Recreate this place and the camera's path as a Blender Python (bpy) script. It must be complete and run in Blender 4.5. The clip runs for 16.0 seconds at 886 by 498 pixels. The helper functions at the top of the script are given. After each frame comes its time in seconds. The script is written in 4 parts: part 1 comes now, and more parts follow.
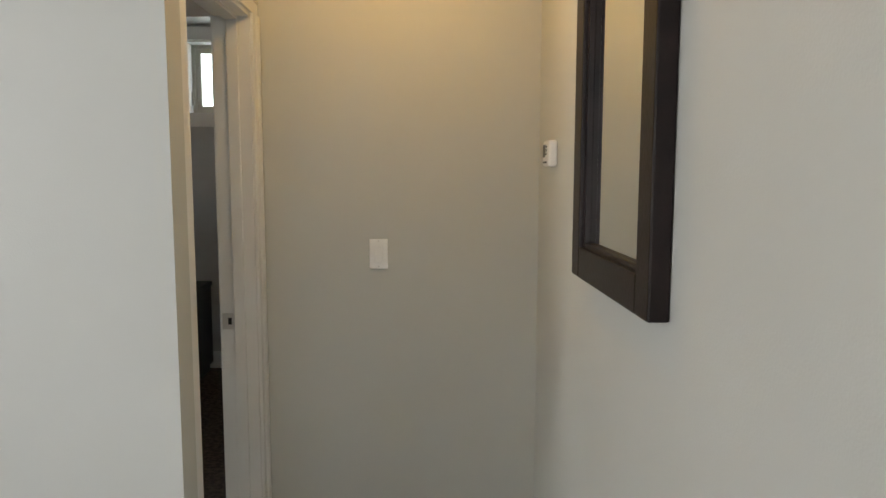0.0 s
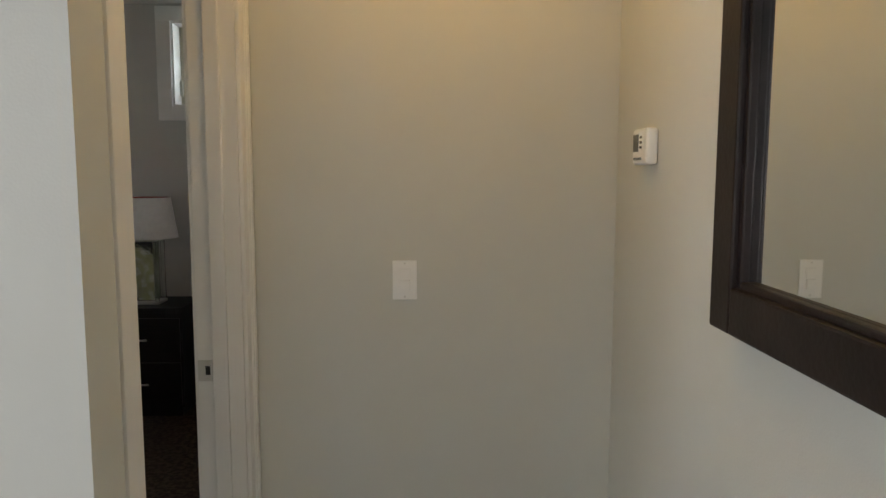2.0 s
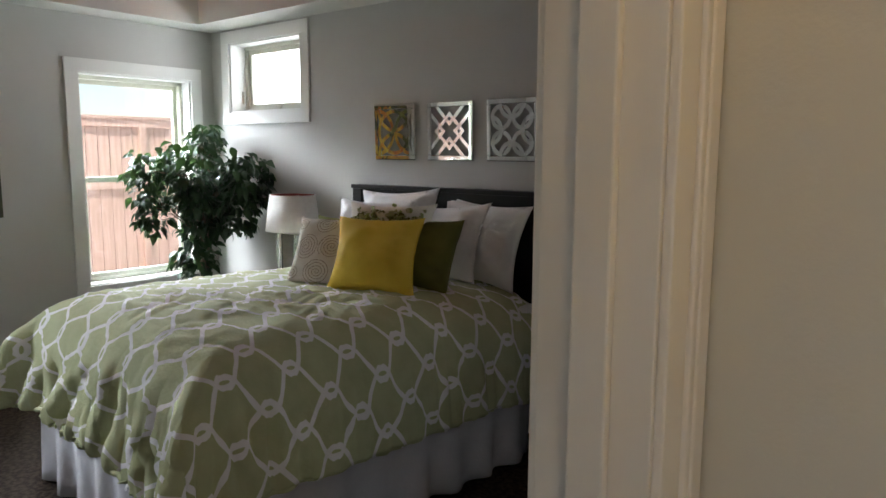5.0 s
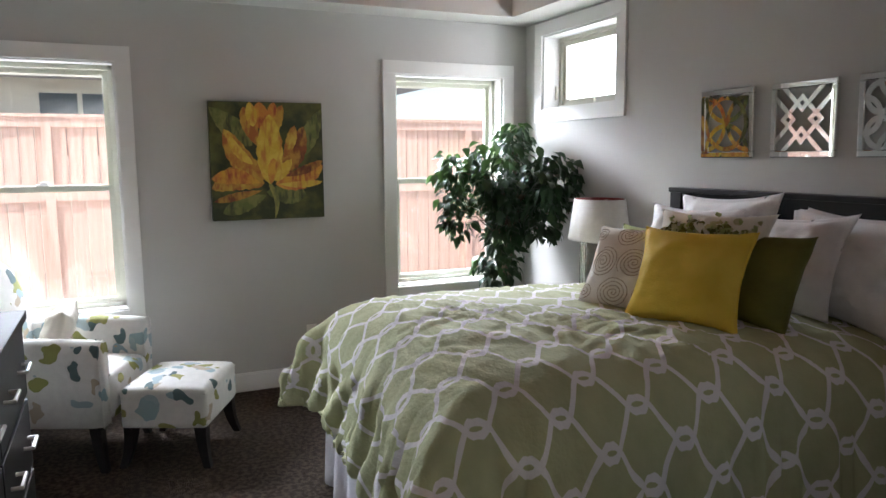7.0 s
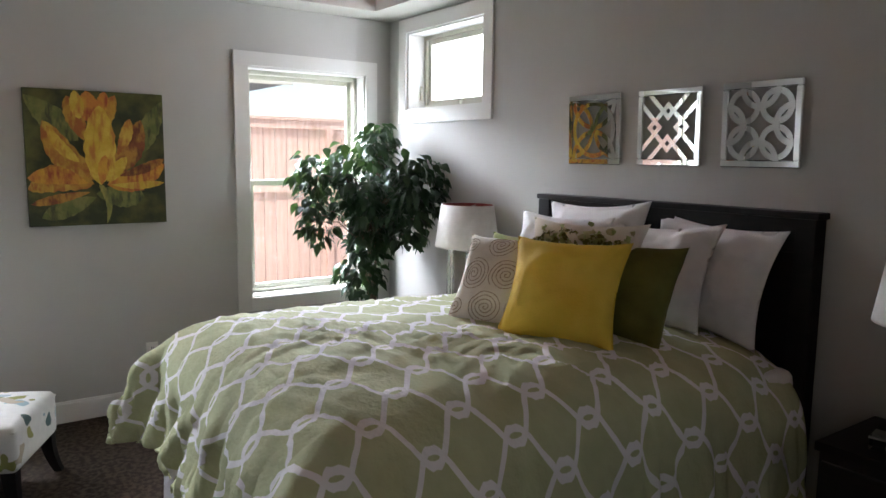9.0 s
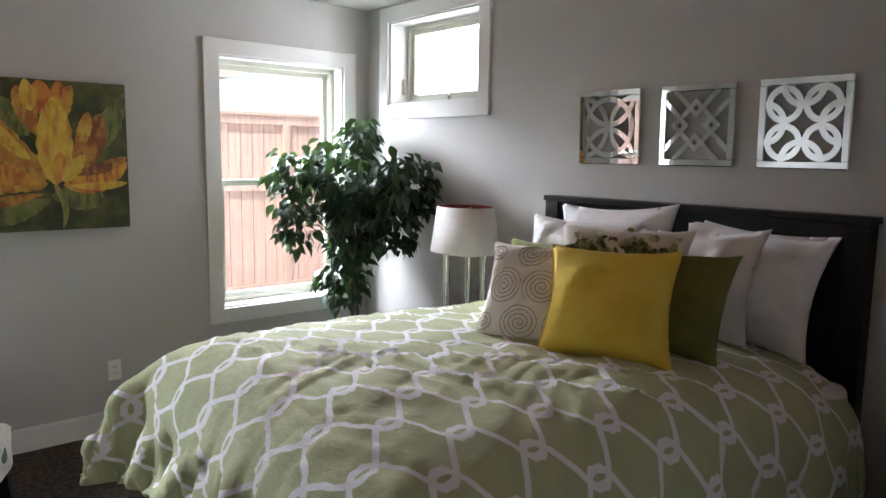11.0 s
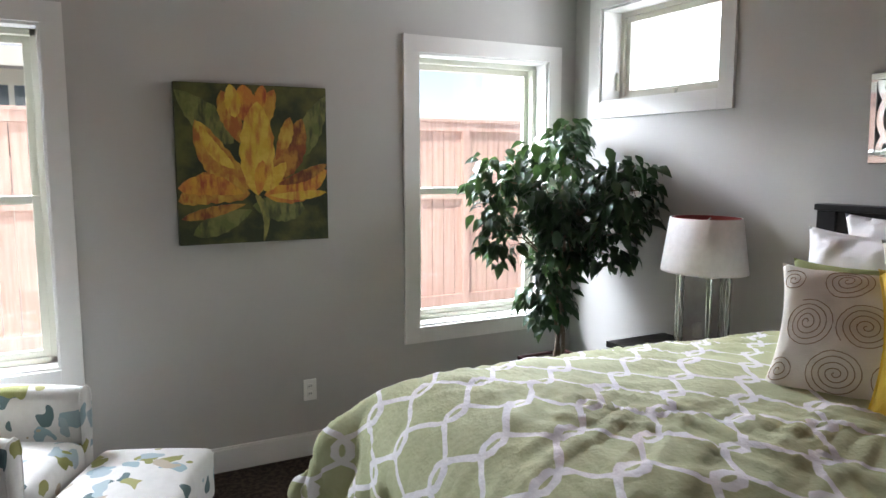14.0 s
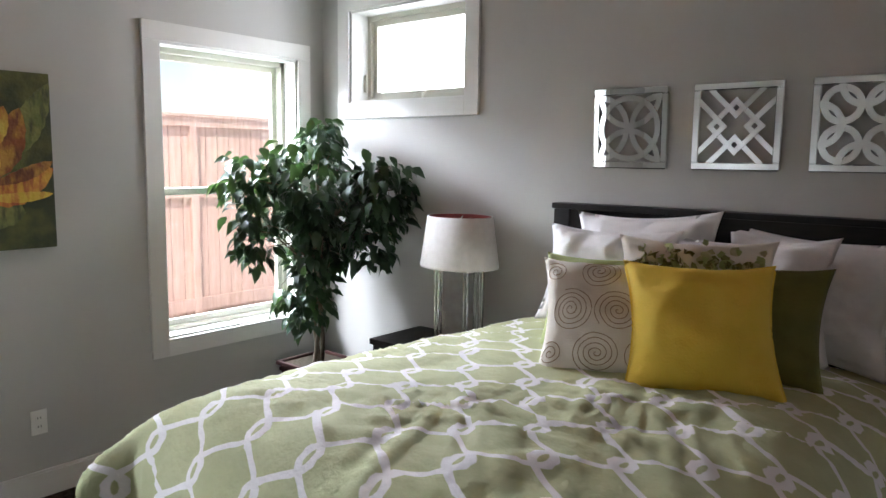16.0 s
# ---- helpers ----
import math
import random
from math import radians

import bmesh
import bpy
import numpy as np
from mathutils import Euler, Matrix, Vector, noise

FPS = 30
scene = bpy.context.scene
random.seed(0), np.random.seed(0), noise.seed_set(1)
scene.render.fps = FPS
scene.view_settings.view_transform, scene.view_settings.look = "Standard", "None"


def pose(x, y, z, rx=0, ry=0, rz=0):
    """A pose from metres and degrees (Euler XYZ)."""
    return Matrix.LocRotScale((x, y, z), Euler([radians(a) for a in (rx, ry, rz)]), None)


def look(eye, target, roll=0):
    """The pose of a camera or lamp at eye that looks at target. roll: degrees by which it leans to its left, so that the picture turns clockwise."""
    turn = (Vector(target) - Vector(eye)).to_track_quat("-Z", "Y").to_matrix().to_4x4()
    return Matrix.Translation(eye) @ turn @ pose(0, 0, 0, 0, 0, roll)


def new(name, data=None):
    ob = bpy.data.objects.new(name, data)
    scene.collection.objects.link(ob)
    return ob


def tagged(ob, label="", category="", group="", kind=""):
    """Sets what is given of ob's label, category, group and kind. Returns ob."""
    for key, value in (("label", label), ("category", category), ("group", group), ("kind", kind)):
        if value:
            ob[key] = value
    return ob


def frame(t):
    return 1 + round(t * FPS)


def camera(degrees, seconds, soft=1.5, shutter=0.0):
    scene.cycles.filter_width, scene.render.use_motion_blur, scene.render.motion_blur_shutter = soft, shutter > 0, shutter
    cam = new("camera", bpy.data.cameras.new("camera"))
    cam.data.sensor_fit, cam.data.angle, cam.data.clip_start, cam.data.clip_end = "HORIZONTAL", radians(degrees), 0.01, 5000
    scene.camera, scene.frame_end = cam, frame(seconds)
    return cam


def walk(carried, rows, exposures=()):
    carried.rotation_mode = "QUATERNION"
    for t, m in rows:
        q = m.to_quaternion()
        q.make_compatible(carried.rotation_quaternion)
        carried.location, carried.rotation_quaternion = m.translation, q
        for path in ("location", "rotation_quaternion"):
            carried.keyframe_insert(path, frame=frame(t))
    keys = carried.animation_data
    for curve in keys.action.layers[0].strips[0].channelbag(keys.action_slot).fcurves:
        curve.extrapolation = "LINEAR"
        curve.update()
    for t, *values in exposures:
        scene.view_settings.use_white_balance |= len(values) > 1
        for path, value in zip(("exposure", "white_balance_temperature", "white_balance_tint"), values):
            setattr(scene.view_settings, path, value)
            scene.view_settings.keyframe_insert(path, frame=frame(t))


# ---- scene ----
cam = camera(63.4, 16.0)
PATH = [
    (0, (0.389, -1.202, 1.489), (0.463, 0.785, 1.269), 0.1),
    (0.5, (0.41, -1.048, 1.474), (0.461, 0.94, 1.265), -0.0),
    (1, (0.369, -0.891, 1.476), (0.442, 1.097, 1.267), 0.2),
    (1.5, (0.32, -0.725, 1.481), (0.411, 1.261, 1.269), 0.3),
    (2, (0.292, -0.537, 1.486), (0.354, 1.45, 1.267), 0.1),
    (2.5, (0.248, -0.34, 1.494), (0.256, 1.647, 1.269), 0.1),
    (3, (0.31, -0.179, 1.496), (0.11, 1.798, 1.27), -0.7),
    (3.5, (0.354, 0.034, 1.509), (-0.107, 1.968, 1.295), -0.7),
    (4, (0.291, 0.314, 1.509), (-0.419, 2.172, 1.304), 0.3),
    (4.5, (0.187, 0.555, 1.505), (-0.795, 2.284, 1.291), 0.9),
    (5, (0.061, 0.797, 1.583), (-1.202, 2.325, 1.318), 0.3),
    (5.2, (0.041, 0.84, 1.58), (-1.331, 2.269, 1.307), -0.4),
    (7.3, (-0.346, 1.333, 1.554), (-2.161, 2.134, 1.298), -0.3),
    (7.5, (-0.361, 1.352, 1.551), (-2.169, 2.167, 1.296), 0.0),
    (8, (-0.403, 1.327, 1.547), (-2.164, 2.241, 1.296), 0.2),
    (8.5, (-0.46, 1.381, 1.568), (-2.158, 2.406, 1.31), 0.3),
    (9, (-0.55, 1.411, 1.568), (-2.169, 2.556, 1.313), 0.7),
    (9.2, (-0.592, 1.414, 1.572), (-2.177, 2.606, 1.315), 0.7),
    (11.3, (-1.025, 1.309, 1.575), (-2.533, 2.595, 1.313), 0.9),
    (11.5, (-1.045, 1.308, 1.579), (-2.588, 2.553, 1.314), 0.8),
    (12, (-1.096, 1.288, 1.569), (-2.72, 2.426, 1.31), 0.6),
    (12.5, (-1.197, 1.32, 1.582), (-2.899, 2.337, 1.317), 0.0),
    (13, (-1.356, 1.411, 1.568), (-3.12, 2.319, 1.312), -0.3),
    (13.5, (-1.52, 1.452, 1.559), (-3.303, 2.321, 1.306), -0.1),
    (14, (-1.544, 1.347, 1.551), (-3.298, 2.277, 1.307), 0.0),
    (14.5, (-1.598, 1.229, 1.558), (-3.271, 2.298, 1.314), -0.0),
    (15, (-1.624, 1.164, 1.561), (-3.183, 2.393, 1.319), 0.4),
    (15.5, (-1.719, 1.143, 1.552), (-3.114, 2.557, 1.314), 1.0),
    (16, (-1.692, 1.195, 1.566), (-2.96, 2.722, 1.319), 0.8),
]
walk(cam, [(t, look(eye, target, roll)) for t, eye, target, roll in PATH],
     [(0, 1.15, 6500, 10), (2.5, .95, 6500, 10), (3.5, .65, 6500, 10), (4.2, .7, 6480, 11), (5, .8, 6400, 14), (7.5, 1.0, 6300, 18), (9, .98, 6300, 18), (12, 1.06, 6300, 18), (14.5, .98, 6300, 18), (16, 1.05, 6300, 18)])
SKY, SUN, W1, W0L, W2, HALLFILL, SIDEFILL, HALLLAMP = .15, 4.0, 330, 200, 8, 14, 17, 7.5
DTOP, NSH = .885, .65
FIC, OTT, CHAIR, DRES = (-4.76, 3.80), (-4.285, 1.525, 0, 0, 0, -25), (-4.37, 1.245, 0, 0, 0, -24), (-1.75, .97, 0)
TILT = ((2.0, 0), (1.0, 0), (2.0, 0))

# ---- world and light ----
world = bpy.data.worlds.new("sky"); scene.world = world; world.use_nodes = True
_n = world.node_tree.nodes; _sky = _n.new("ShaderNodeTexSky"); _sky.sky_type = "NISHITA"; _sky.sun_disc = False
_sky.sun_elevation = radians(50); _sky.sun_rotation = radians(200)
world.node_tree.links.new(_sky.outputs[0], _n["Background"].inputs[0]); _n["Background"].inputs[1].default_value = SKY


def lamp(name, kind, m, energy, color=(1, 1, 1), size=1.0, size_y=1.0):
    d = bpy.data.lights.new(name, kind); d.energy = energy; d.color = color
    if kind == "AREA":
        d.shape = "RECTANGLE"; d.size = size; d.size_y = size_y
    elif kind == "SUN":
        d.angle = radians(size)
    else:
        d.shadow_soft_size = size
    ob = new(name, d); ob.matrix_world = m
    return ob


lamp("sun", "SUN", look((0, 0, 10), (-4.5, 5.5, 0)), SUN, (1, .95, .88), 3.0)
# sky fill: two lamps added outside above tall windows, two in the small openings
lamp("sky_fill", "AREA", look((-6.8, 3.495, 2.70), (-3.6, 3.1, 1.1)), W1, (.87, .95, 1), 2.2, .7)
lamp("sky_fill", "AREA", look((-6.8, .86, 2.70), (-3.6, 1.4, 1.1)), W0L, (.87, .95, 1), 2.2, .7)
lamp("sky_fill", "AREA", look((-4.43, 4.36, 2.1475), (-4.43, 3, 2.1475)), W2, (.93, .97, 1), .85, .52)
lamp("sky_fill", "AREA", look((-.845, 4.36, 2.1475), (-.845, 3, 2.1475)), .4 * W2, (.93, .97, 1), .85, .52)
# added fill lamp: daylight from behind the camera, its source unseen
lamp("hall_daylight_fill", "AREA", look((.2, -4.32, 1.5), (.2, 0, 1.2)), HALLFILL, (.94, .94, 1), 2.6, 1.7)
# added side fill that brightens the mirror wall, no source seen there
lamp("hall_daylight_fill", "AREA", look((-2.28, -1.5, 1.5), (.8, -.4, 1.4)), SIDEFILL, (.94, .94, 1), 1.5, 1.5)
lamp("hall_ceiling_lamp", "POINT", pose(.33, .95, 2.44), HALLLAMP, (1, .60, .18), .09)

# ---- materials ----


def mat(name, c, rough=.6, c2=None, scale=8.0, bump=0.0, bscale=60.0, metal=0.0, detail=4.0, mix=(.35, .65), spec=.5, stretch=(1, 1, 1), coat=0.0):
    m = bpy.data.materials.new(name); m.use_nodes = True
    nt = m.node_tree; N = nt.nodes; L = nt.links; b = N["Principled BSDF"]
    b.inputs["Roughness"].default_value = rough; b.inputs["Metallic"].default_value = metal
    b.inputs["Specular IOR Level"].default_value = spec; b.inputs["Coat Weight"].default_value = coat
    b.inputs["Base Color"].default_value = (*c, 1)
    tc = N.new("ShaderNodeTexCoord"); mp = N.new("ShaderNodeMapping"); mp.inputs["Scale"].default_value = stretch
    L.new(tc.outputs["Object"], mp.inputs[0])
    if c2:
        no = N.new("ShaderNodeTexNoise"); no.inputs["Scale"].default_value = scale; no.inputs["Detail"].default_value = detail
        L.new(mp.outputs[0], no.inputs[0])
        r = N.new("ShaderNodeValToRGB"); r.color_ramp.elements[0].position, r.color_ramp.elements[1].position = mix
        r.color_ramp.elements[0].color = (*c, 1); r.color_ramp.elements[1].color = (*c2, 1)
        L.new(no.outputs[0], r.inputs[0]); L.new(r.outputs[0], b.inputs["Base Color"])
    if bump:
        nb = N.new("ShaderNodeTexNoise"); nb.inputs["Scale"].default_value = bscale; nb.inputs["Detail"].default_value = 3
        L.new(mp.outputs[0], nb.inputs[0])
        bp = N.new("ShaderNodeBump"); bp.inputs["Strength"].default_value = bump; bp.inputs["Distance"].default_value = .01
        L.new(nb.outputs[0], bp.inputs["Height"]); L.new(bp.outputs[0], b.inputs["Normal"])
    return m


WALL = mat("wall_paint", (.485, .475, .45), .62, (.515, .505, .48), 1.3, .06, 220)
HWALL = mat("hall_paint", (.560, .556, .500), .6, (.59, .586, .53), 1.1, .06, 220)
CEILW = mat("soffit_paint", (.62, .61, .57), .7, (.66, .65, .61), 2, .05, 200)
TRIM = mat("trim_paint", (.74, .73, .70), .4, (.78, .77, .74), 3, .03, 90)
VINYL = mat("window_vinyl", (.55, .54, .45), .45, (.60, .59, .50), 4)
CEDAR = mat("cedar_boards", (.33, .11, .035), .55, (.52, .20, .07), 6, .1, 60, stretch=(.35, 8, 8))
CARPET = mat("carpet", (.040, .029, .022), .95, (.088, .066, .051), 38, 1.0, 150, spec=.1, mix=(.42, .60))
ESPRESSO = mat("espresso_wood", (.006, .005, .005), .45, (.011, .008, .008), 9, .08, 120, stretch=(1, 6, 6), spec=.3)
FRAMEB = mat("mirror_frame_wood", (.012, .008, .007), .4, (.022, .014, .012), 12, .06, 90, spec=.2)
MIRROR = mat("mirror_glass", (.86, .88, .87), .02, metal=1.0)
AGED = mat("mercury_glass", (.50, .50, .48), .05, (.66, .66, .64), 16, .02, 40, metal=1.0, mix=(.30, .62))
GLASSY = mat("clear_glass", (.9, .95, .93), .02)
GLASSY.node_tree.nodes["Principled BSDF"].inputs["Transmission Weight"].default_value = 1.0
CHROME = mat("satin_nickel", (.62, .60, .56), .28, metal=1.0)
DARKHOLE = mat("dark_recess", (.01, .01, .01), .8)
PLASTIC = mat("white_plastic", (.80, .79, .75), .38, (.83, .82, .78), 5)
LCD = mat("grey_display", (.10, .11, .10), .25, (.13, .14, .13), 20)
SHADE = mat("white_lampshade", (.80, .78, .76), .8, (.85, .83, .81), 40, .15, 400)
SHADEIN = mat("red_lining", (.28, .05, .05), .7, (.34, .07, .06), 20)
WHITEC = mat("white_cotton", (.81, .79, .79), .85, (.86, .84, .84), 14, .35, 30)
SKIRTM = mat("bed_skirt_cotton", (.68, .67, .72), .85, (.74, .73, .78), 9, .2, 60)
YELLOW = mat("mustard_cotton", (.76, .52, .045), .8, (.82, .58, .07), 7, .25, 140)
OLIVE = mat("olive_velvet", (.130, .125, .018), .75, (.175, .165, .028), 9, .2, 120)
LIME = mat("light_green_cotton", (.33, .38, .14), .8, (.40, .45, .19), 9, .2, 120)
CREAM = mat("cream_linen", (.78, .73, .65), .85, (.83, .78, .70), 15, .3, 260)
THREAD = mat("bronze_embroidery", (.30, .21, .12), .5, (.38, .27, .16), 60)
LEAF = mat("ficus_leaf", (.012, .034, .019), .36, (.036, .085, .034), 5, spec=.5)
_ln = LEAF.node_tree
_lt = _ln.nodes.new("ShaderNodeBsdfTranslucent"); _lt.inputs[0].default_value = (.09, .18, .035, 1)
_lm = _ln.nodes.new("ShaderNodeMixShader"); _lm.inputs[0].default_value = .09
_ln.links.new(_ln.nodes["Principled BSDF"].outputs[0], _lm.inputs[1]); _ln.links.new(_lt.outputs[0], _lm.inputs[2])
_ln.links.new(_lm.outputs[0], _ln.nodes["Material Output"].inputs[0])
BARK = mat("ficus_bark", (.11, .08, .055), .85, (.19, .15, .11), 30, .5, 70)
SOIL = mat("potting_moss", (.02, .017, .012), .95, (.04, .033, .024), 60, .8, 90, spec=.05)
POTM = mat("dark_red_planter", (.022, .008, .007), .75, (.035, .013, .011), 10, .1, 60, spec=.1)
FENCE = mat("cedar_fence", (.42, .26, .205), .8, (.52, .345, .28), 5, .25, 60, stretch=(6, 6, .5))
CONC = mat("pale_concrete", (.55, .53, .50), .9, (.62, .60, .57), 6, .3, 60)
GRAVEL = mat("ground_gravel", (.36, .34, .31), .95, (.46, .44, .40), 30, .5, 80)
HOUSE = mat("cream_siding", (.58, .54, .45), .8, (.64, .60, .50), 3, .1, 40)
ROOFM = mat("grey_shingle", (.30, .29, .28), .9, (.38, .37, .36), 30, .4, 60)
DGLASS = mat("dark_window_glass", (.02, .025, .03), .08)
CANVAS = mat("olive_canvas", (.030, .036, .010), .6, (.10, .105, .022), 7, .4, 45, mix=(.42, .62))


def paint(name, a, b, c):
    """Brushed oil colours: three tones streaked together."""
    m = mat(name, a, .5, b, 16, .5, 60, stretch=(1, 1, 1), mix=(.40, .60))
    nt = m.node_tree; N = nt.nodes; L = nt.links; p = N["Principled BSDF"]
    old = p.inputs["Base Color"].links[0].from_socket
    no = N.new("ShaderNodeTexNoise"); no.inputs["Scale"].default_value = 30; no.inputs["Detail"].default_value = 6
    tc = N.new("ShaderNodeTexCoord"); mp = N.new("ShaderNodeMapping"); mp.inputs["Scale"].default_value = (1, 1, .3); mp.inputs["Location"].default_value = (3, 7, 1)
    L.new(tc.outputs["Object"], mp.inputs[0]); L.new(mp.outputs[0], no.inputs[0])
    r = N.new("ShaderNodeValToRGB"); r.color_ramp.elements[0].position = .5; r.color_ramp.elements[1].position = .66
    L.new(no.outputs[0], r.inputs[0])
    mx = N.new("ShaderNodeMixRGB"); mx.inputs[2].default_value = (*c, 1)
    L.new(r.outputs[0], mx.inputs[0]); L.new(old, mx.inputs[1]); L.new(mx.outputs[0], p.inputs["Base Color"])
    return m


GOLD = paint("gold_petal", (.58, .37, .03), (.66, .47, .06), (.50, .20, .03))
AMBER = paint("amber_petal", (.50, .27, .03), (.36, .11, .02), (.58, .38, .05))
RUST = paint("rust_petal", (.25, .07, .015), (.45, .22, .03), (.14, .035, .012))
FIRE = paint("orange_petal", (.62, .33, .03), (.55, .20, .03), (.35, .07, .02))
STEMM = paint("stem_green", (.30, .27, .06), (.18, .18, .04), (.10, .12, .04))
LEAFP = paint("leaf_green", (.12, .14, .03), (.20, .20, .05), (.05, .06, .02))


def node(nt, op, a, b=None, c=None):
    n = nt.nodes.new("ShaderNodeMath"); n.operation = op
    for i, v in enumerate((a, b, c)):
        if v is None:
            continue
        if isinstance(v, (int, float)):
            n.inputs[i].default_value = v
        else:
            nt.links.new(v, n.inputs[i])
    return n.outputs[0]


def chain_fabric():
    """Green cotton with white interlinked wavy bands that cross into small rings."""
    m = mat("green_chain_cotton", (.45, .472, .265), .85, (.51, .532, .315), 10, .35, 60)
    nt = m.node_tree; N = nt.nodes; L = nt.links; p = N["Principled BSDF"]
    green = p.inputs["Base Color"].links[0].from_socket
    uv = N.new("ShaderNodeUVMap"); uv.uv_map = "cloth"
    sep = N.new("ShaderNodeSeparateXYZ"); L.new(uv.outputs[0], sep.inputs[0])
    W, H, A = .115, .265, .64
    u = node(nt, "DIVIDE", sep.outputs[0], W); v = node(nt, "DIVIDE", sep.outputs[1], H)
    cosv = node(nt, "COSINE", node(nt, "MULTIPLY", v, 2 * math.pi))
    w = node(nt, "MAXIMUM", node(nt, "MINIMUM", node(nt, "MULTIPLY", cosv, 1.10), 1.04), -1.04)
    w = node(nt, "MULTIPLY", w, A)

    def band(off, sign):
        s = node(nt, "MULTIPLY_ADD", w, sign, u)
        fr = node(nt, "FRACT", node(nt, "MULTIPLY_ADD", s, .5, .5 + off))
        return node(nt, "ABSOLUTE", node(nt, "SUBTRACT", fr, .5))
    d = node(nt, "MINIMUM", band(0, -1.0), band(.5, 1.0))
    slope = node(nt, "ABSOLUTE", node(nt, "SINE", node(nt, "MULTIPLY", v, 2 * math.pi)))
    half = node(nt, "MULTIPLY_ADD", slope, .030, .041)
    k = node(nt, "DIVIDE", node(nt, "SUBTRACT", d, half), .012)
    k = node(nt, "SUBTRACT", 1.0, node(nt, "MINIMUM", node(nt, "MAXIMUM", k, 0.0), 1.0))
    mx = N.new("ShaderNodeMixRGB"); mx.inputs[2].default_value = (.88, .86, .88, 1)
    L.new(k, mx.inputs[0]); L.new(green, mx.inputs[1]); L.new(mx.outputs[0], p.inputs["Base Color"])
    return m


CHAIN = chain_fabric()


def leaf_print():
    """White upholstery cotton with scattered teal, olive and sand leaf shapes."""
    m = mat("leaf_print_cotton", (.68, .67, .64), .85, (.73, .72, .69), 30, .2, 200)
    nt = m.node_tree; N = nt.nodes; L = nt.links; p = N["Principled BSDF"]
    base = p.inputs["Base Color"].links[0].from_socket
    tc = N.new("ShaderNodeTexCoord")
    for scale, thr, loc, cols in ((7.6, .36, (0, 0, 0), ((.095, .15, .155), (.30, .41, .45), (.27, .28, .085))), (8.4, .34, (5, 2, 3), ((.47, .40, .30), (.32, .31, .11), (.36, .45, .48)))):
        mp = N.new("ShaderNodeMapping"); mp.inputs["Location"].default_value = loc; L.new(tc.outputs["Object"], mp.inputs[0])
        no = N.new("ShaderNodeTexNoise"); no.inputs["Scale"].default_value = 11; no.inputs["Detail"].default_value = 1; L.new(mp.outputs[0], no.inputs[0])
        ad = N.new("ShaderNodeVectorMath"); ad.operation = "MULTIPLY_ADD"; ad.inputs[1].default_value = (.14, .14, .14)
        L.new(no.outputs["Color"], ad.inputs[0]); L.new(mp.outputs[0], ad.inputs[2])
        vo = N.new("ShaderNodeTexVoronoi"); vo.inputs["Scale"].default_value = scale; L.new(ad.outputs[0], vo.inputs[0])
        k = node(nt, "LESS_THAN", vo.outputs["Distance"], thr)
        se = N.new("ShaderNodeSeparateColor"); L.new(vo.outputs["Color"], se.inputs[0])
        keep = node(nt, "GREATER_THAN", se.outputs[1], .22)
        r = N.new("ShaderNodeValToRGB"); r.color_ramp.interpolation = "CONSTANT"
        e = r.color_ramp.elements; e[0].color = (*cols[0], 1); e[1].position = .34; e[1].color = (*cols[1], 1)
        x = e.new(.68); x.color = (*cols[2], 1)
        L.new(se.outputs[0], r.inputs[0])
        mx = N.new("ShaderNodeMixRGB"); L.new(node(nt, "MULTIPLY", k, keep), mx.inputs[0]); L.new(base, mx.inputs[1]); L.new(r.outputs[0], mx.inputs[2])
        base = mx.outputs[0]
    L.new(base, p.inputs["Base Color"])
    return m


LEAFPRINT = leaf_print()

# ---- mesh helpers ----


def boxbm(a, b, bevel=0.0, bm=None, seg=2):
    own = bmesh.new()
    bmesh.ops.create_cube(own, size=1)
    for v in own.verts:
        v.co = [(p + q) / 2 + c * (q - p) for p, q, c in zip(a, b, v.co)]
    if bevel:
        bmesh.ops.bevel(own, geom=own.edges[:], offset=bevel, segments=seg, affect="EDGES", profile=.6)
    if bm is None:
        return own
    me = bpy.data.meshes.new("tmp"); own.to_mesh(me); own.free(); bm.from_mesh(me); bpy.data.meshes.remove(me)
    return bm


def part(name, bm, material, parent=None, label="", smooth=False, m=None):
    me = bpy.data.meshes.new(name); bmesh.ops.recalc_face_normals(bm, faces=bm.faces[:]); bm.to_mesh(me); bm.free()
    me.materials.append(material)
    if smooth:
        for f in me.polygons:
            f.use_smooth = True
    ob = new(name, me); ob.parent = parent
    if m is not None:
        ob.matrix_basis = m
    if label:
        ob["label"] = label
    return ob


def thing(name, label, category, m=None, group="", kind=""):
    ob = new(name); ob.empty_display_size = .1
    if m is not None:
        ob.matrix_basis = m
    return tagged(ob, label, category, group, kind)


def struct(name, bm, material, label, category):
    return tagged(part(name, bm, material), label, category, kind="structure")


def tube(bm, pts, radii, n=8):
    rings = []
    for i, p in enumerate(pts):
        d = (Vector(pts[min(i + 1, len(pts) - 1)]) - Vector(pts[max(i - 1, 0)])).normalized()
        q = d.to_track_quat("Z", "Y").to_matrix()
        rings.append([bm.verts.new(Vector(p) + q @ Vector((math.cos(6.2832 * k / n) * radii[i], math.sin(6.2832 * k / n) * radii[i], 0))) for k in range(n)])
    for a, b in zip(rings, rings[1:]):
        for k in range(n):
            bm.faces.new((a[k], a[(k + 1) % n], b[(k + 1) % n], b[k]))
    bm.faces.new(rings[0][::-1]); bm.faces.new(rings[-1])
    return bm


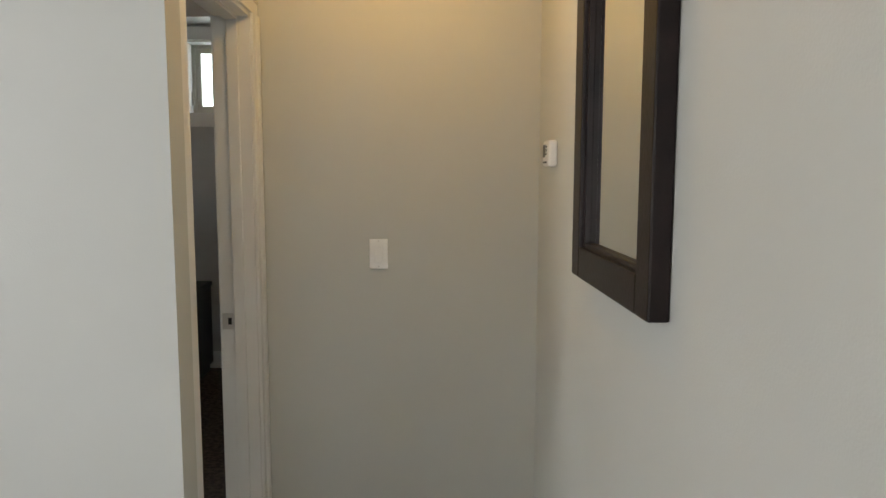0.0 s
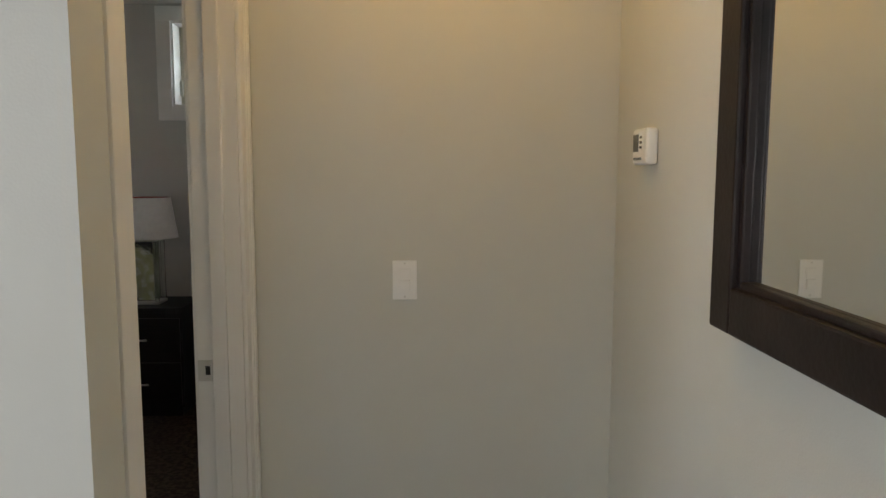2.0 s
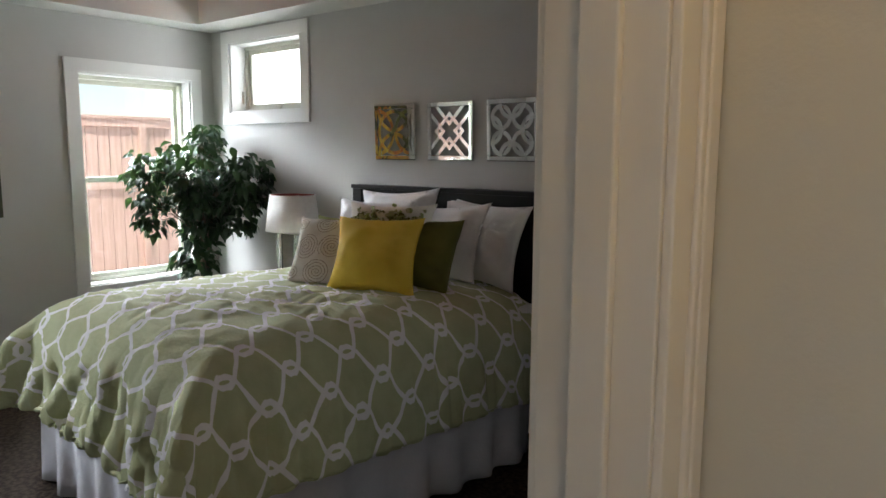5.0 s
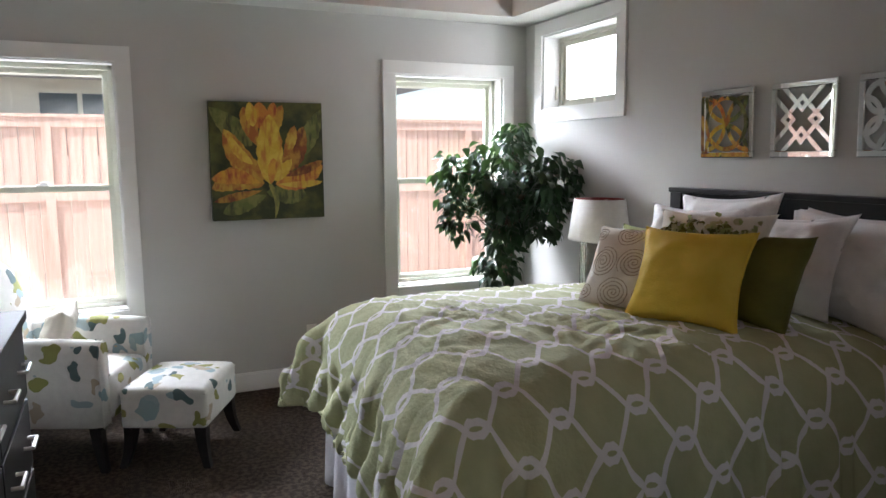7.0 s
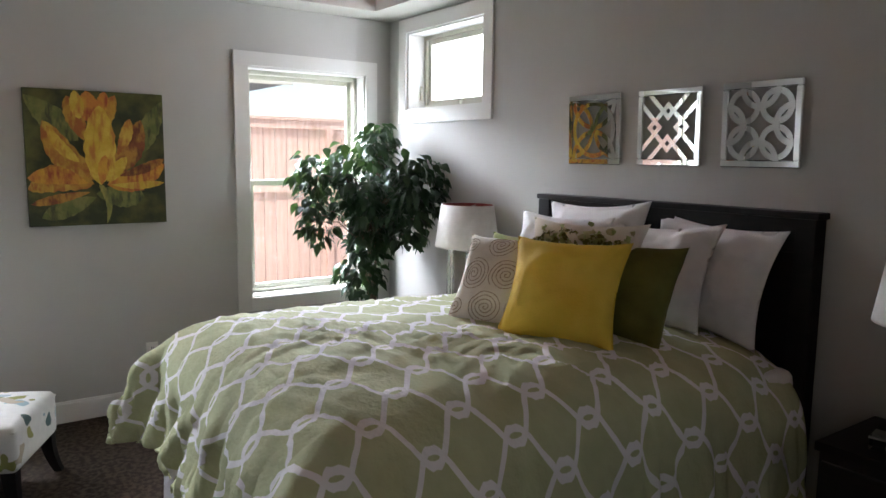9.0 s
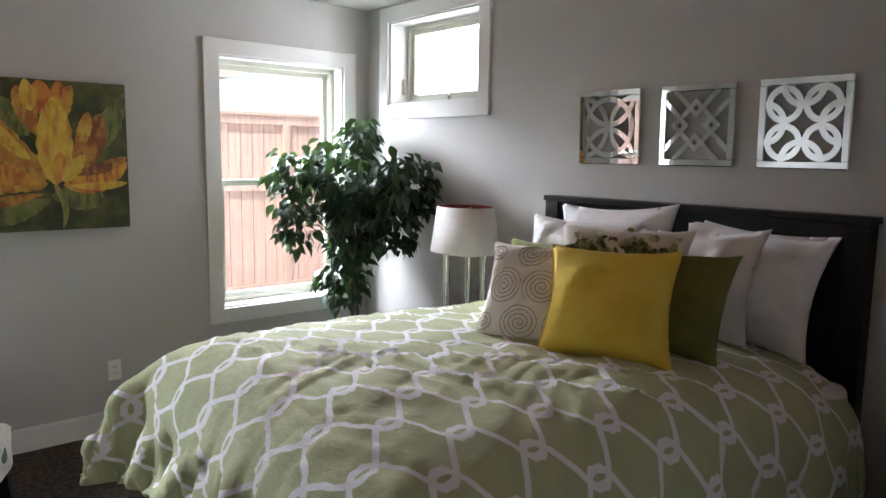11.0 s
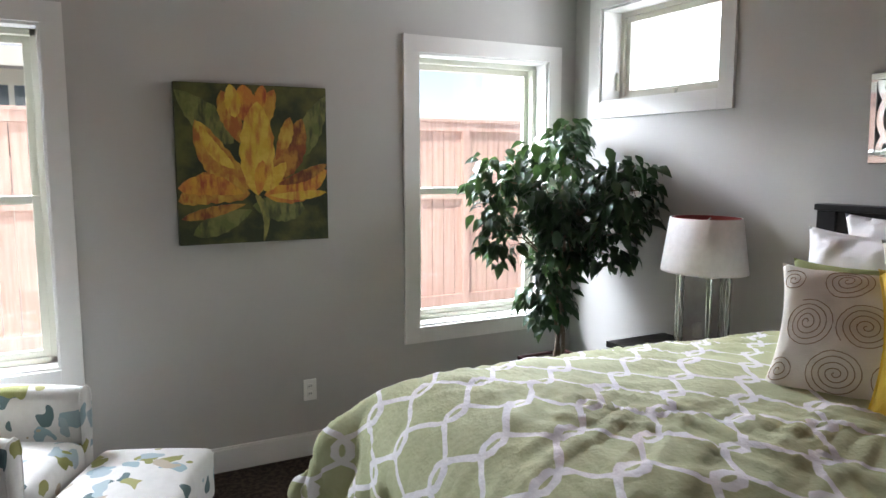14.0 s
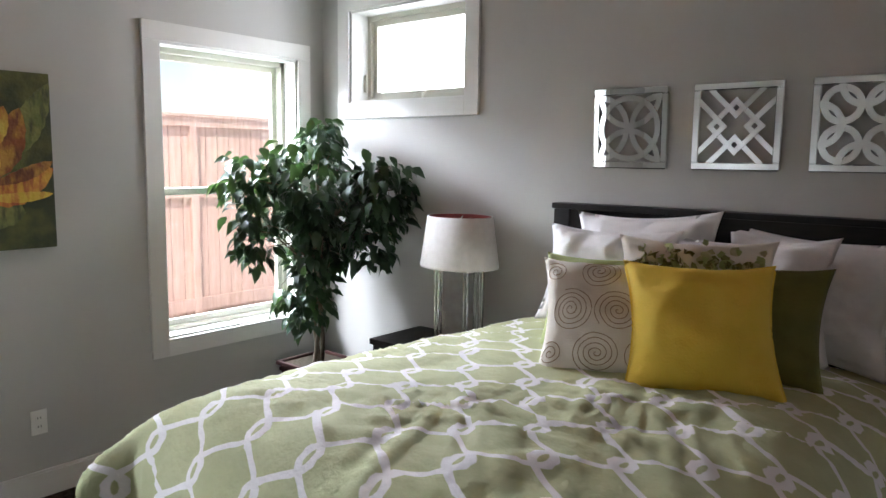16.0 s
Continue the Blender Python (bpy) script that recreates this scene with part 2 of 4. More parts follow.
def prism(bm, outline, z0, z1):
    """A plate with the given outline in x and y, from z0 to z1."""
    lo = [bm.verts.new((x, y, z0)) for x, y in outline]; hi = [bm.verts.new((x, y, z1)) for x, y in outline]
    n = len(outline)
    for k in range(n):
        bm.faces.new((lo[k], lo[(k + 1) % n], hi[(k + 1) % n], hi[k]))
    bm.faces.new(lo[::-1]); bm.faces.new(hi)
    return bm


def wall(name, axis, lo, hi, span, z1, holes, material, label, parts=0):
    """A wall between two planes of an axis, cut round rectangular openings (s0, s1, z0, z1)."""
    bm = bmesh.new()
    cuts = sorted({span[0], span[1], *[v for h in holes for v in h[:2]]})
    for s0, s1 in zip(cuts, cuts[1:]):
        zs = sorted([(h[2], h[3]) for h in holes if h[0] <= s0 + 1e-6 and h[1] >= s1 - 1e-6])
        z = 0.0
        for h0, h1 in zs + [(z1, z1)]:
            if h0 - z > 1e-4:
                a, b = ((lo, s0, z), (hi, s1, h0)) if axis == "x" else ((s0, lo, z), (s1, hi, h0))
                boxbm(a, b, 0, bm)
            z = h1
    bmesh.ops.remove_doubles(bm, verts=bm.verts[:], dist=1e-5)
    return struct(name, bm, material, label, "wall")

# ---- structure ----
NY, WX, EX, HX = 4.14, -5.10, -.322, -.196   # north wall, window wall, door wall (room and hall faces)
SW, EASTX, SOFZ = 1.507, .853, 2.515
DOOR = (.648, 1.430)
struct("floor", boxbm((-5.3, -4.4, -.12), (2.2, 4.3, 0)), CARPET, "dark brown cut-pile carpet over the whole floor", "floor")
W0, W1Y = (.44, 1.30), (3.078, 3.936)
WZ = (.625, 2.13)
W2X, W3X, W2Z = (-4.86, -4.0), (-1.275, -.415), (1.885, 2.41)
wall("wall_west", "x", WX - .22, WX, (-.62, NY + .22), 2.95, [(*W0, *WZ), (*W1Y, *WZ)], WALL, "warm grey painted wall with two tall windows")
wall("wall_north", "y", NY, NY + .22, (WX, .85), 2.95, [(*W2X, *W2Z), (*W3X, *W2Z)], WALL, "warm grey painted wall behind the bed, with high windows")
wall("wall_door", "x", EX, HX, (.50, SW), 2.95, [(*DOOR, 0, 2.04)], HWALL, "beige painted wall with the bedroom doorway")
wall("wall_switch", "y", SW, SW + .13, (EX, EASTX), 2.95, [], HWALL, "beige painted hall wall with a light switch")
wall("wall_mirror", "x", EASTX, EASTX + .13, (-4.4, SW + .13), 2.95, [], HWALL, "pale grey painted hall wall with a framed mirror")
wall("wall_hall_end", "y", .40, .50, (-2.33, -.148), 2.95, [], HWALL, "pale grey painted wall beside the hall")
# its opening is added for the side fill lamp
wall("wall_hall_side", "x", -2.33, -2.2, (-4.4, .40), 2.95, [(-2.3, -.7, .7, 2.3)], HWALL, "pale grey painted wall closing the hall")
# unseen wall, opened for the added daylight lamp
wall("wall_hall_south", "y", -4.53, -4.4, (-2.33, EASTX + .13), 2.95, [(-1.1, 1.5 - .75, .6, 2.3)], HWALL, "pale grey painted wall with an unseen, added window")
wall("wall_closet", "y", .37, .50, (-3.0, -2.33), 2.95, [], WALL, "warm grey painted wall behind the dresser")
wall("wall_recess", "x", -3.0, -2.87, (-.5, .37), 2.95, [], WALL, "warm grey painted side of the recess")
wall("wall_south", "y", -.62, -.5, (WX, -2.87), 2.95, [], WALL, "warm grey painted wall closing the recess")
wall("wall_east", "x", EX, EX + .13, (SW + .13, NY), 2.95, [], WALL, "warm grey painted wall beside the bed")
# tray ceiling: soffit ring with a stained board field above it
SOFW = .28
bm = boxbm((WX, -.5, SOFZ), (WX + SOFW, NY, 2.9)); boxbm((WX + SOFW, NY - SOFW, SOFZ), (EX, NY, 2.9), 0, bm)
boxbm((EX - SOFW, .5, SOFZ), (EX, NY - SOFW, 2.9), 0, bm); boxbm((WX + SOFW, .5, SOFZ), (EX - SOFW, .5 + SOFW, 2.9), 0, bm)
struct("ceiling_soffit", bm, CEILW, "painted soffit round the tray ceiling", "ceiling")
bm = bmesh.new()
y = .5
while y < NY - SOFW:
    boxbm((WX + SOFW, y + .003, 2.705 + random.uniform(0, .002)), (EX - SOFW, min(y + .135, NY - SOFW), 2.73), 0, bm); y += .138
boxbm((WX, -.62, 2.72), (EX, NY, 2.93), 0, bm)
struct("ceiling", bm, CEDAR, "orange stained cedar boards in the tray ceiling", "ceiling")
struct("ceiling_hall", boxbm((-2.33, -4.53, 2.46), (EASTX + .13, SW + .13, 2.6)), CEILW, "white painted hall ceiling", "ceiling")


def baseboard(name, a, b, lip):
    bm = boxbm(a, b); x0, y0, z0 = a; x1, y1, z1 = b
    boxbm((x0 + lip[0], y0 + lip[1], z1), (x1 + lip[2], y1 + lip[3], z1 + .012), .003, bm)
    return struct(name, bm, TRIM, "white painted baseboard with a small cap", "baseboard")


baseboard("baseboard", (WX, -.5, .004), (WX + .015, NY, .118), (0, 0, -.004, 0))
baseboard("baseboard", (WX + .016, NY - .015, .004), (EX, NY, .118), (0, .004, 0, 0))
baseboard("baseboard", (-.185, SW - .015, .004), (EASTX, SW, .118), (0, .004, 0, 0))
baseboard("baseboard", (EASTX - .015, -4.4, .004), (EASTX, SW - .016, .118), (.004, 0, 0, 0))
baseboard("baseboard", (-2.2, .385, .004), (-.148, .40, .118), (0, .004, 0, 0))


def casing(axis, plane, out, s, z, w=.09, sill=True, parent=None):
    """Flat boards round an opening, standing out of the wall; out is the direction into the room."""
    t = .018 * out
    lo, hi = sorted((plane + .001 * out, plane + t))
    runs = [("head_casing", s[0] - w, s[1] + w, z[1], z[1] + w), ("side_casing", s[0] - w, s[0], z[0] - (w if sill else 0), z[1]), ("side_casing", s[1], s[1] + w, z[0] - (w if sill else 0), z[1])]
    if sill:
        runs.append(("apron_casing", s[0], s[1], z[0] - w, z[0]))
    for n, s0, s1, z0, z1 in runs:
        a, b = ((lo, s0, z0), (hi, s1, z1)) if axis == "x" else ((s0, lo, z0), (s1, hi, z1))
        part(n, boxbm(a, b, .002), TRIM, parent)


def window(name, axis, plane, out, s, z, hung, label):
    """out: +1 or -1, the way from the wall's face into the room along the axis."""
    w = thing(name, label, "window", kind="structure")
    casing(axis, plane, out, s, z, parent=w)
    d0, d1 = plane - .215 * out, plane - .002 * out

    def bx(n, m, s0, s1, z0, z1, a, b, bev=.002, par=w, lab=""):
        lo, hi = sorted((plane - a * out, plane - b * out))
        p, q = ((lo, s0, z0), (hi, s1, z1)) if axis == "x" else ((s0, lo, z0), (s1, hi, z1))
        return part(n, boxbm(p, q, bev), m, par, lab)
    e = .012
    bx("jamb_lining", TRIM, s[0], s[0] + e, z[0] + e, z[1] - e, .0, .2); bx("jamb_lining", TRIM, s[1] - e, s[1], z[0] + e, z[1] - e, .0, .2)
    bx("head_lining", TRIM, s[0], s[1], z[1] - e, z[1], .0, .2); bx("window_sill", TRIM, s[0], s[1], z[0], z[0] + e, .0, .2)
    a, b = (.13, .20) if not hung else (.10, .18)
    f = .045
    s0, s1, z0, z1 = s[0] + e, s[1] - e, z[0] + e, z[1] - e
    fr = bx("window_frame", VINYL, s0, s0 + f * .6, z0, z1, a, b); bx("window_frame", VINYL, s1 - f * .6, s1, z0, z1, a, b)
    bx("window_frame", VINYL, s0, s1, z1 - f * .6, z1, a, b); bx("window_frame", VINYL, s0, s1, z0, z0 + f * .6, a, b)
    g = f * .6
    sashes = [(z0 + g, (z0 + z1) / 2 + .02, a + .012, a + .042), ((z0 + z1) / 2 - .02, z1 - g, a + .046, a + .074)] if hung else [(z0 + g, z1 - g, a + .02, a + .06)]
    r = .032
    for k, (y0, y1, c, d) in enumerate(sashes):
        sa = bx("sash", VINYL, s0 + g, s0 + g + r, y0, y1, c, d)
        bx("stile", VINYL, s1 - g - r, s1 - g, y0, y1, c, d, par=sa); bx("rail", VINYL, s0 + g + r, s1 - g - r, y0, y0 + r, c, d, par=sa); bx("rail", VINYL, s0 + g + r, s1 - g - r, y1 - r, y1, c, d, par=sa)
        gl = bx("pane", GLASSY, s0 + g + r, s1 - g - r, y0 + r, y1 - r, (c + d) / 2 - .003, (c + d) / 2 + .003, 0, par=sa)
        gl.visible_shadow = False
    mid = (s[0] + s[1]) / 2
    if hung:
        l = bx("sash_lock", PLASTIC, mid - .035, mid + .035, (z0 + z1) / 2 + .02, (z0 + z1) / 2 + .032, a - .006, a + .03, .004)
        bx("lever", PLASTIC, mid - .012, mid + .03, (z0 + z1) / 2 + .032, (z0 + z1) / 2 + .042, a, a + .02, .003, par=l)
    else:
        l = bx("crank_base", VINYL, mid - .05, mid + .03, z0 + .012, z0 + .04, a - .02, a + .01, .005)
        bx("crank_handle", VINYL, mid - .03, mid + .06, z0 + .04, z0 + .052, a - .03, a - .012, .004, par=l)
        bx("latch", VINYL, s0 + .002, s0 + .02, z0 + .06, z0 + .16, a - .035, a - .018, .006)
    return w


window("window_1", "x", WX, 1, W1Y, WZ, True, "tall single-hung window in white casing beside the plant")
window("window_2", "x", WX, 1, W0, WZ, True, "tall single-hung window in white casing behind the armchair")
window("window_3", "y", NY, -1, W2X, W2Z, False, "small high awning window with a crank, white casing")
window("window_4", "y", NY, -1, W3X, W2Z, False, "small high awning window above the far nightstand")
# unseen side window, added round the lamp that fills the mirror wall
window("unseen_window_6", "x", -2.2, 1, (-2.3, -.7), (.7, 2.3), False, "unseen wide side window in white casing, added for fill light")
# unseen window, added round the daylight fill lamp in the south wall
window("unseen_window_5", "y", -4.4, 1, (-1.1, .75), (.6, 2.3), False, "unseen wide hall window in white casing, added for daylight")

# ---- doorway ----
d = thing("door_1", "white painted doorway with jambs and moulded casing", "doorway", kind="structure")
J = .018
for n, y0, y1 in (("jamb", DOOR[0], DOOR[0] + J), ("jamb", DOOR[1] - J, DOOR[1])):
    part(n, boxbm((EX, y0, .004), (HX, y1, 2.04), .0015), TRIM, d)
part("head_jamb", boxbm((EX, DOOR[0] + J, 2.022), (HX, DOOR[1] - J, 2.04), .0015), TRIM, d)
for n, y0, y1 in (("door_stop", DOOR[0] + J, DOOR[0] + J + .012), ("door_stop", DOOR[1] - J - .012, DOOR[1] - J)):
    part(n, boxbm((EX + .044, y0, .004), (EX + .085, y1, 2.022), .003), TRIM, d)
part("door_stop", boxbm((EX + .04, DOOR[0] + J, 2.01), (EX + .085, DOOR[1] - J, 2.022), .002), TRIM, d)


def moulding(parent, x, out, y0, y1, z0, z1, upright, flip):
    """A moulded casing board: flat field, bead and thicker outer edge."""
    for a, b, t, n in ((0, .045, .011, "casing_field"), (.045, .058, .016, "casing_bead"), (.058, .085, .018, "casing_edge")):
        if upright:
            lo, hi = (y1 - b, y1 - a) if flip else (y0 + a, y0 + b)
            p, q = (min(x, x + t * out), lo, z0), (max(x, x + t * out), hi, z1)
        else:
            p, q = (min(x, x + t * out), y0, z0 + a), (max(x, x + t * out), y1, z0 + b)
        part(n, boxbm(p, q, .003), TRIM, parent)


for x, out in ((HX, 1), (EX, -1)):
    moulding(d, x, out, DOOR[0] - .062, DOOR[0] + .023, .004, 2.036, True, True)
    moulding(d, x, out, DOOR[1] - .013, DOOR[1] + .072, .004, 2.036, True, False)
    moulding(d, x, out, DOOR[0] - .062, DOOR[1] + .072, 2.036, 2.121, False, False)
st = part("strike_plate", boxbm((EX + .0, DOOR[1] - J - .002, .905), (EX + .040, DOOR[1] - J, .965), .001), CHROME, d, "satin nickel strike plate")
part("latch_hole", boxbm((EX + .021, DOOR[1] - J - .0026, .923), (EX + .034, DOOR[1] - J - .0019, .948)), DARKHOLE, st)
for z in (.912, .958):
    part("screw", prism(bmesh.new(), [(.003 * math.cos(k), .003 * math.sin(k)) for k in (0, 1.05, 2.1, 3.14, 4.2, 5.24)], 0, .001), CHROME, st, m=pose(EX + .024, DOOR[1] - J - .002, z, 90))
lf = thing("door_leaf", "white painted panel door standing open inside the bedroom", "door", pose(EX - .01, DOOR[0] + .03, 0))
part("panel", boxbm((-.74, -.035, .012), (0, 0, 2.02), .003), TRIM, lf)
for z0, z1 in ((.25, .85), (1.05, 1.85)):
    part("raised_panel", boxbm((-.62, -.038, z0), (-.12, .004, z1), .006), TRIM, lf)
hn = part("door_handle", tube(bmesh.new(), [(-.68, .002, .95), (-.68, .05, .95), (-.58, .055, .95)], [.012, .011, .009]), CHROME, lf, "satin nickel lever")
for z in (.2, 1.0, 1.8):
    part("hinge", tube(bmesh.new(), [(.004, .004, z - .045), (.004, .004, z + .045)], [.007, .007]), CHROME, lf)


# ---- hall fittings ----
def switch_plate(m):
    s = thing("light_switch", "cream plastic rocker light switch on the beige wall", "light switch", m)
    p = part("wall_plate", boxbm((-.035, -.006, -.057), (.035, 0, .057), .003), PLASTIC, s)
    part("rocker_frame", boxbm((-.0175, -.0075, -.034), (.0175, -.005, .034), .001), PLASTIC, p)
    part("rocker_up", boxbm((-.0145, -.009, .0), (.0145, -.006, .031), .001), PLASTIC, p)
    part("rocker_down", boxbm((-.0145, -.014, -.031), (.0145, -.006, .0), .002), PLASTIC, p)
    for z in (-.048, .048):
        part("screw", prism(bmesh.new(), [(.003 * math.cos(k), .003 * math.sin(k)) for k in (0, 1.05, 2.1, 3.14, 4.2, 5.24)], 0, .001), CHROME, p, m=pose(0, -.006, z, 90))
    return s


switch_plate(pose(.246, SW - .001, 1.172))
th = thing("thermostat", "white plastic room thermostat with grey display and buttons", "thermostat", pose(EASTX - .001, 1.206, 1.543, 0, 0, -90))
part("housing", boxbm((-.055, -.030, -.044), (.055, 0, .044), .011, seg=3), PLASTIC, th)
part("display", boxbm((-.045, -.0315, -.012), (-.004, -.029, .030), .001), LCD, th)
for k in range(3):
    part("button", boxbm((-.036 + k * .022, -.0325, -.032), (-.022 + k * .022, -.029, -.026), .001), LCD, th)
for z in (.010, .022, -.002):
    part("button", boxbm((.010, -.0325, z - .003), (.022, -.029, z + .003), .001), LCD, th)

mi = thing("wall_mirror", "tall mirror in a wide dark brown wooden frame", "mirror", pose(EASTX - .001, 0, 0))
MY0, MY1, MZ0, MZ1, FW = .072, .718, 1.210, 2.25, .080
part("glass", boxbm((-.014, MY0 + .08, MZ0 + .08), (-.006, MY1 - .08, MZ1 - .08)), MIRROR, mi, "plain silvered glass")
for n, y0, y1, z0, z1 in (("frame_side", MY0, MY0 + FW, MZ0, MZ1), ("frame_side", MY1 - FW, MY1, MZ0, MZ1), ("frame_rail", MY0 + FW, MY1 - FW, MZ0, MZ0 + FW), ("frame_rail", MY0 + FW, MY1 - FW, MZ1 - FW, MZ1)):
    fr = part(n, boxbm((-.042, y0, z0), (0, y1, z1), .005), FRAMEB, mi)
for n, y0, y1, z0, z1 in (("inner_bead", MY0 + FW - .003, MY0 + FW + .012, MZ0 + FW - .003, MZ1 - FW), ("inner_bead", MY1 - FW - .012, MY1 - FW + .003, MZ0 + FW - .003, MZ1 - FW), ("inner_bead", MY0 + FW + .012, MY1 - FW - .012, MZ0 + FW - .003, MZ0 + FW + .012), ("inner_bead", MY0 + FW + .012, MY1 - FW - .012, MZ1 - FW - .012, MZ1 - FW + .003)):
    part(n, boxbm((-.030, y0, z0), (-.012, y1, z1), .004), FRAMEB, mi)
hl = thing("ceiling_light", "small frosted flush ceiling light in the hall", "ceiling light", pose(.33, .95, 2.46))
part("base", tube(bmesh.new(), [(0, 0, -.012), (0, 0, -.001)], [.14, .14], 24), CHROME, hl)


def outlet(m):
    o = thing("wall_outlet", "white duplex electrical outlet low on the grey wall", "outlet", m)
    p = part("wall_plate", boxbm((-.035, -.006, -.057), (.035, 0, .057), .003), PLASTIC, o)
    for z in (-.02, .02):
        r = part("receptacle", boxbm((-.016, -.008, z - .014), (.016, -.005, z + .014), .003), PLASTIC, p)
        for x in (-.006, .006):
            bb = boxbm((x - .0015, -.0085, z - .004), (x + .0015, -.0078, z + .006))
            part("slot", bb, DARKHOLE, p)
    return o


outlet(pose(WX + .001, 2.44, .358, 0, 0, 90))

# ---- bed ----
BEDROT = -4.5
bed = thing("bed", "queen bed with a tall dark espresso headboard and white skirt", "bed", pose(-2.63, 4.06, 0))
hbd = part("headboard", boxbm((-.765, .03, .30), (.705, .065, 1.335), .003), ESPRESSO, bed)
part("post", boxbm((-.78, .0, 0), (-.70, .075, 1.352), .004), ESPRESSO, hbd); part("post", boxbm((.64, .0, 0), (.72, .075, 1.352), .004), ESPRESSO, hbd)
part("top_rail", boxbm((-.70, .012, 1.22), (.64, .073, 1.352), .004), ESPRESSO, hbd)
part("cap", boxbm((-.79, -.006, 1.352), (.73, .08, 1.378), .005), ESPRESSO, hbd)
part("lower_rail", boxbm((-.70, .012, .5), (.64, .07, .62), .004), ESPRESSO, hbd)
BM = pose(0, 0, 0, 0, 0, BEDROT)
mt = part("mattress", boxbm((-.74, -1.90, .36), (.74, -.02, .80), .05, seg=3), WHITEC, bed, "white mattress", True, BM)
part("box_spring", boxbm((-.73, -1.90, .14), (.73, -.03, .358), .02), WHITEC, bed, "", False, BM)
for x in (-.68, .68):
    for y in (-1.9, -.2):
        part("leg", tube(bmesh.new(), [(x, y, .0), (x, y, .14)], [.028, .03], 12), ESPRESSO, bed, "black caster leg", False, BM)


def skirt():
    """A gathered valance round both sides and the foot."""
    bm = bmesh.new()
    path = [(-.765, -.1)] + [(-.765, -.1 - i * .0155) for i in range(1, 122)] + [(-.765 + i * .0155, -2.0) for i in range(1, 99)] + [(.765, -2.0 + i * .0155) for i in range(0, 122)]
    rows = []
    for k in range(7):
        f = k / 6
        row = []
        for i, (x, y) in enumerate(path):
            nx, ny = (-1, 0) if i < 122 else ((0, -1) if i < 220 else (1, 0))
            a = (.004 + .024 * f) * (math.sin(i * .42 + 1.7 * noise.noise((i * .05, 3, 0))) + .6 * noise.noise((i * .12, 0, f)))
            if i in (121, 122, 219, 220):
                a -= .03 * f
            row.append(bm.verts.new((x + nx * a, y + ny * a, .40 - .385 * f)))
        rows.append(row)
    for a, b in zip(rows, rows[1:]):
        for i in range(len(path) - 1):
            bm.faces.new((a[i], a[i + 1], b[i + 1], b[i]))
    return bm


sk = part("bed_skirt", skirt(), SKIRTM, bed, "white gathered cotton bed skirt", True, BM)
so = sk.modifiers.new("thick", "SOLIDIFY"); so.thickness = .004


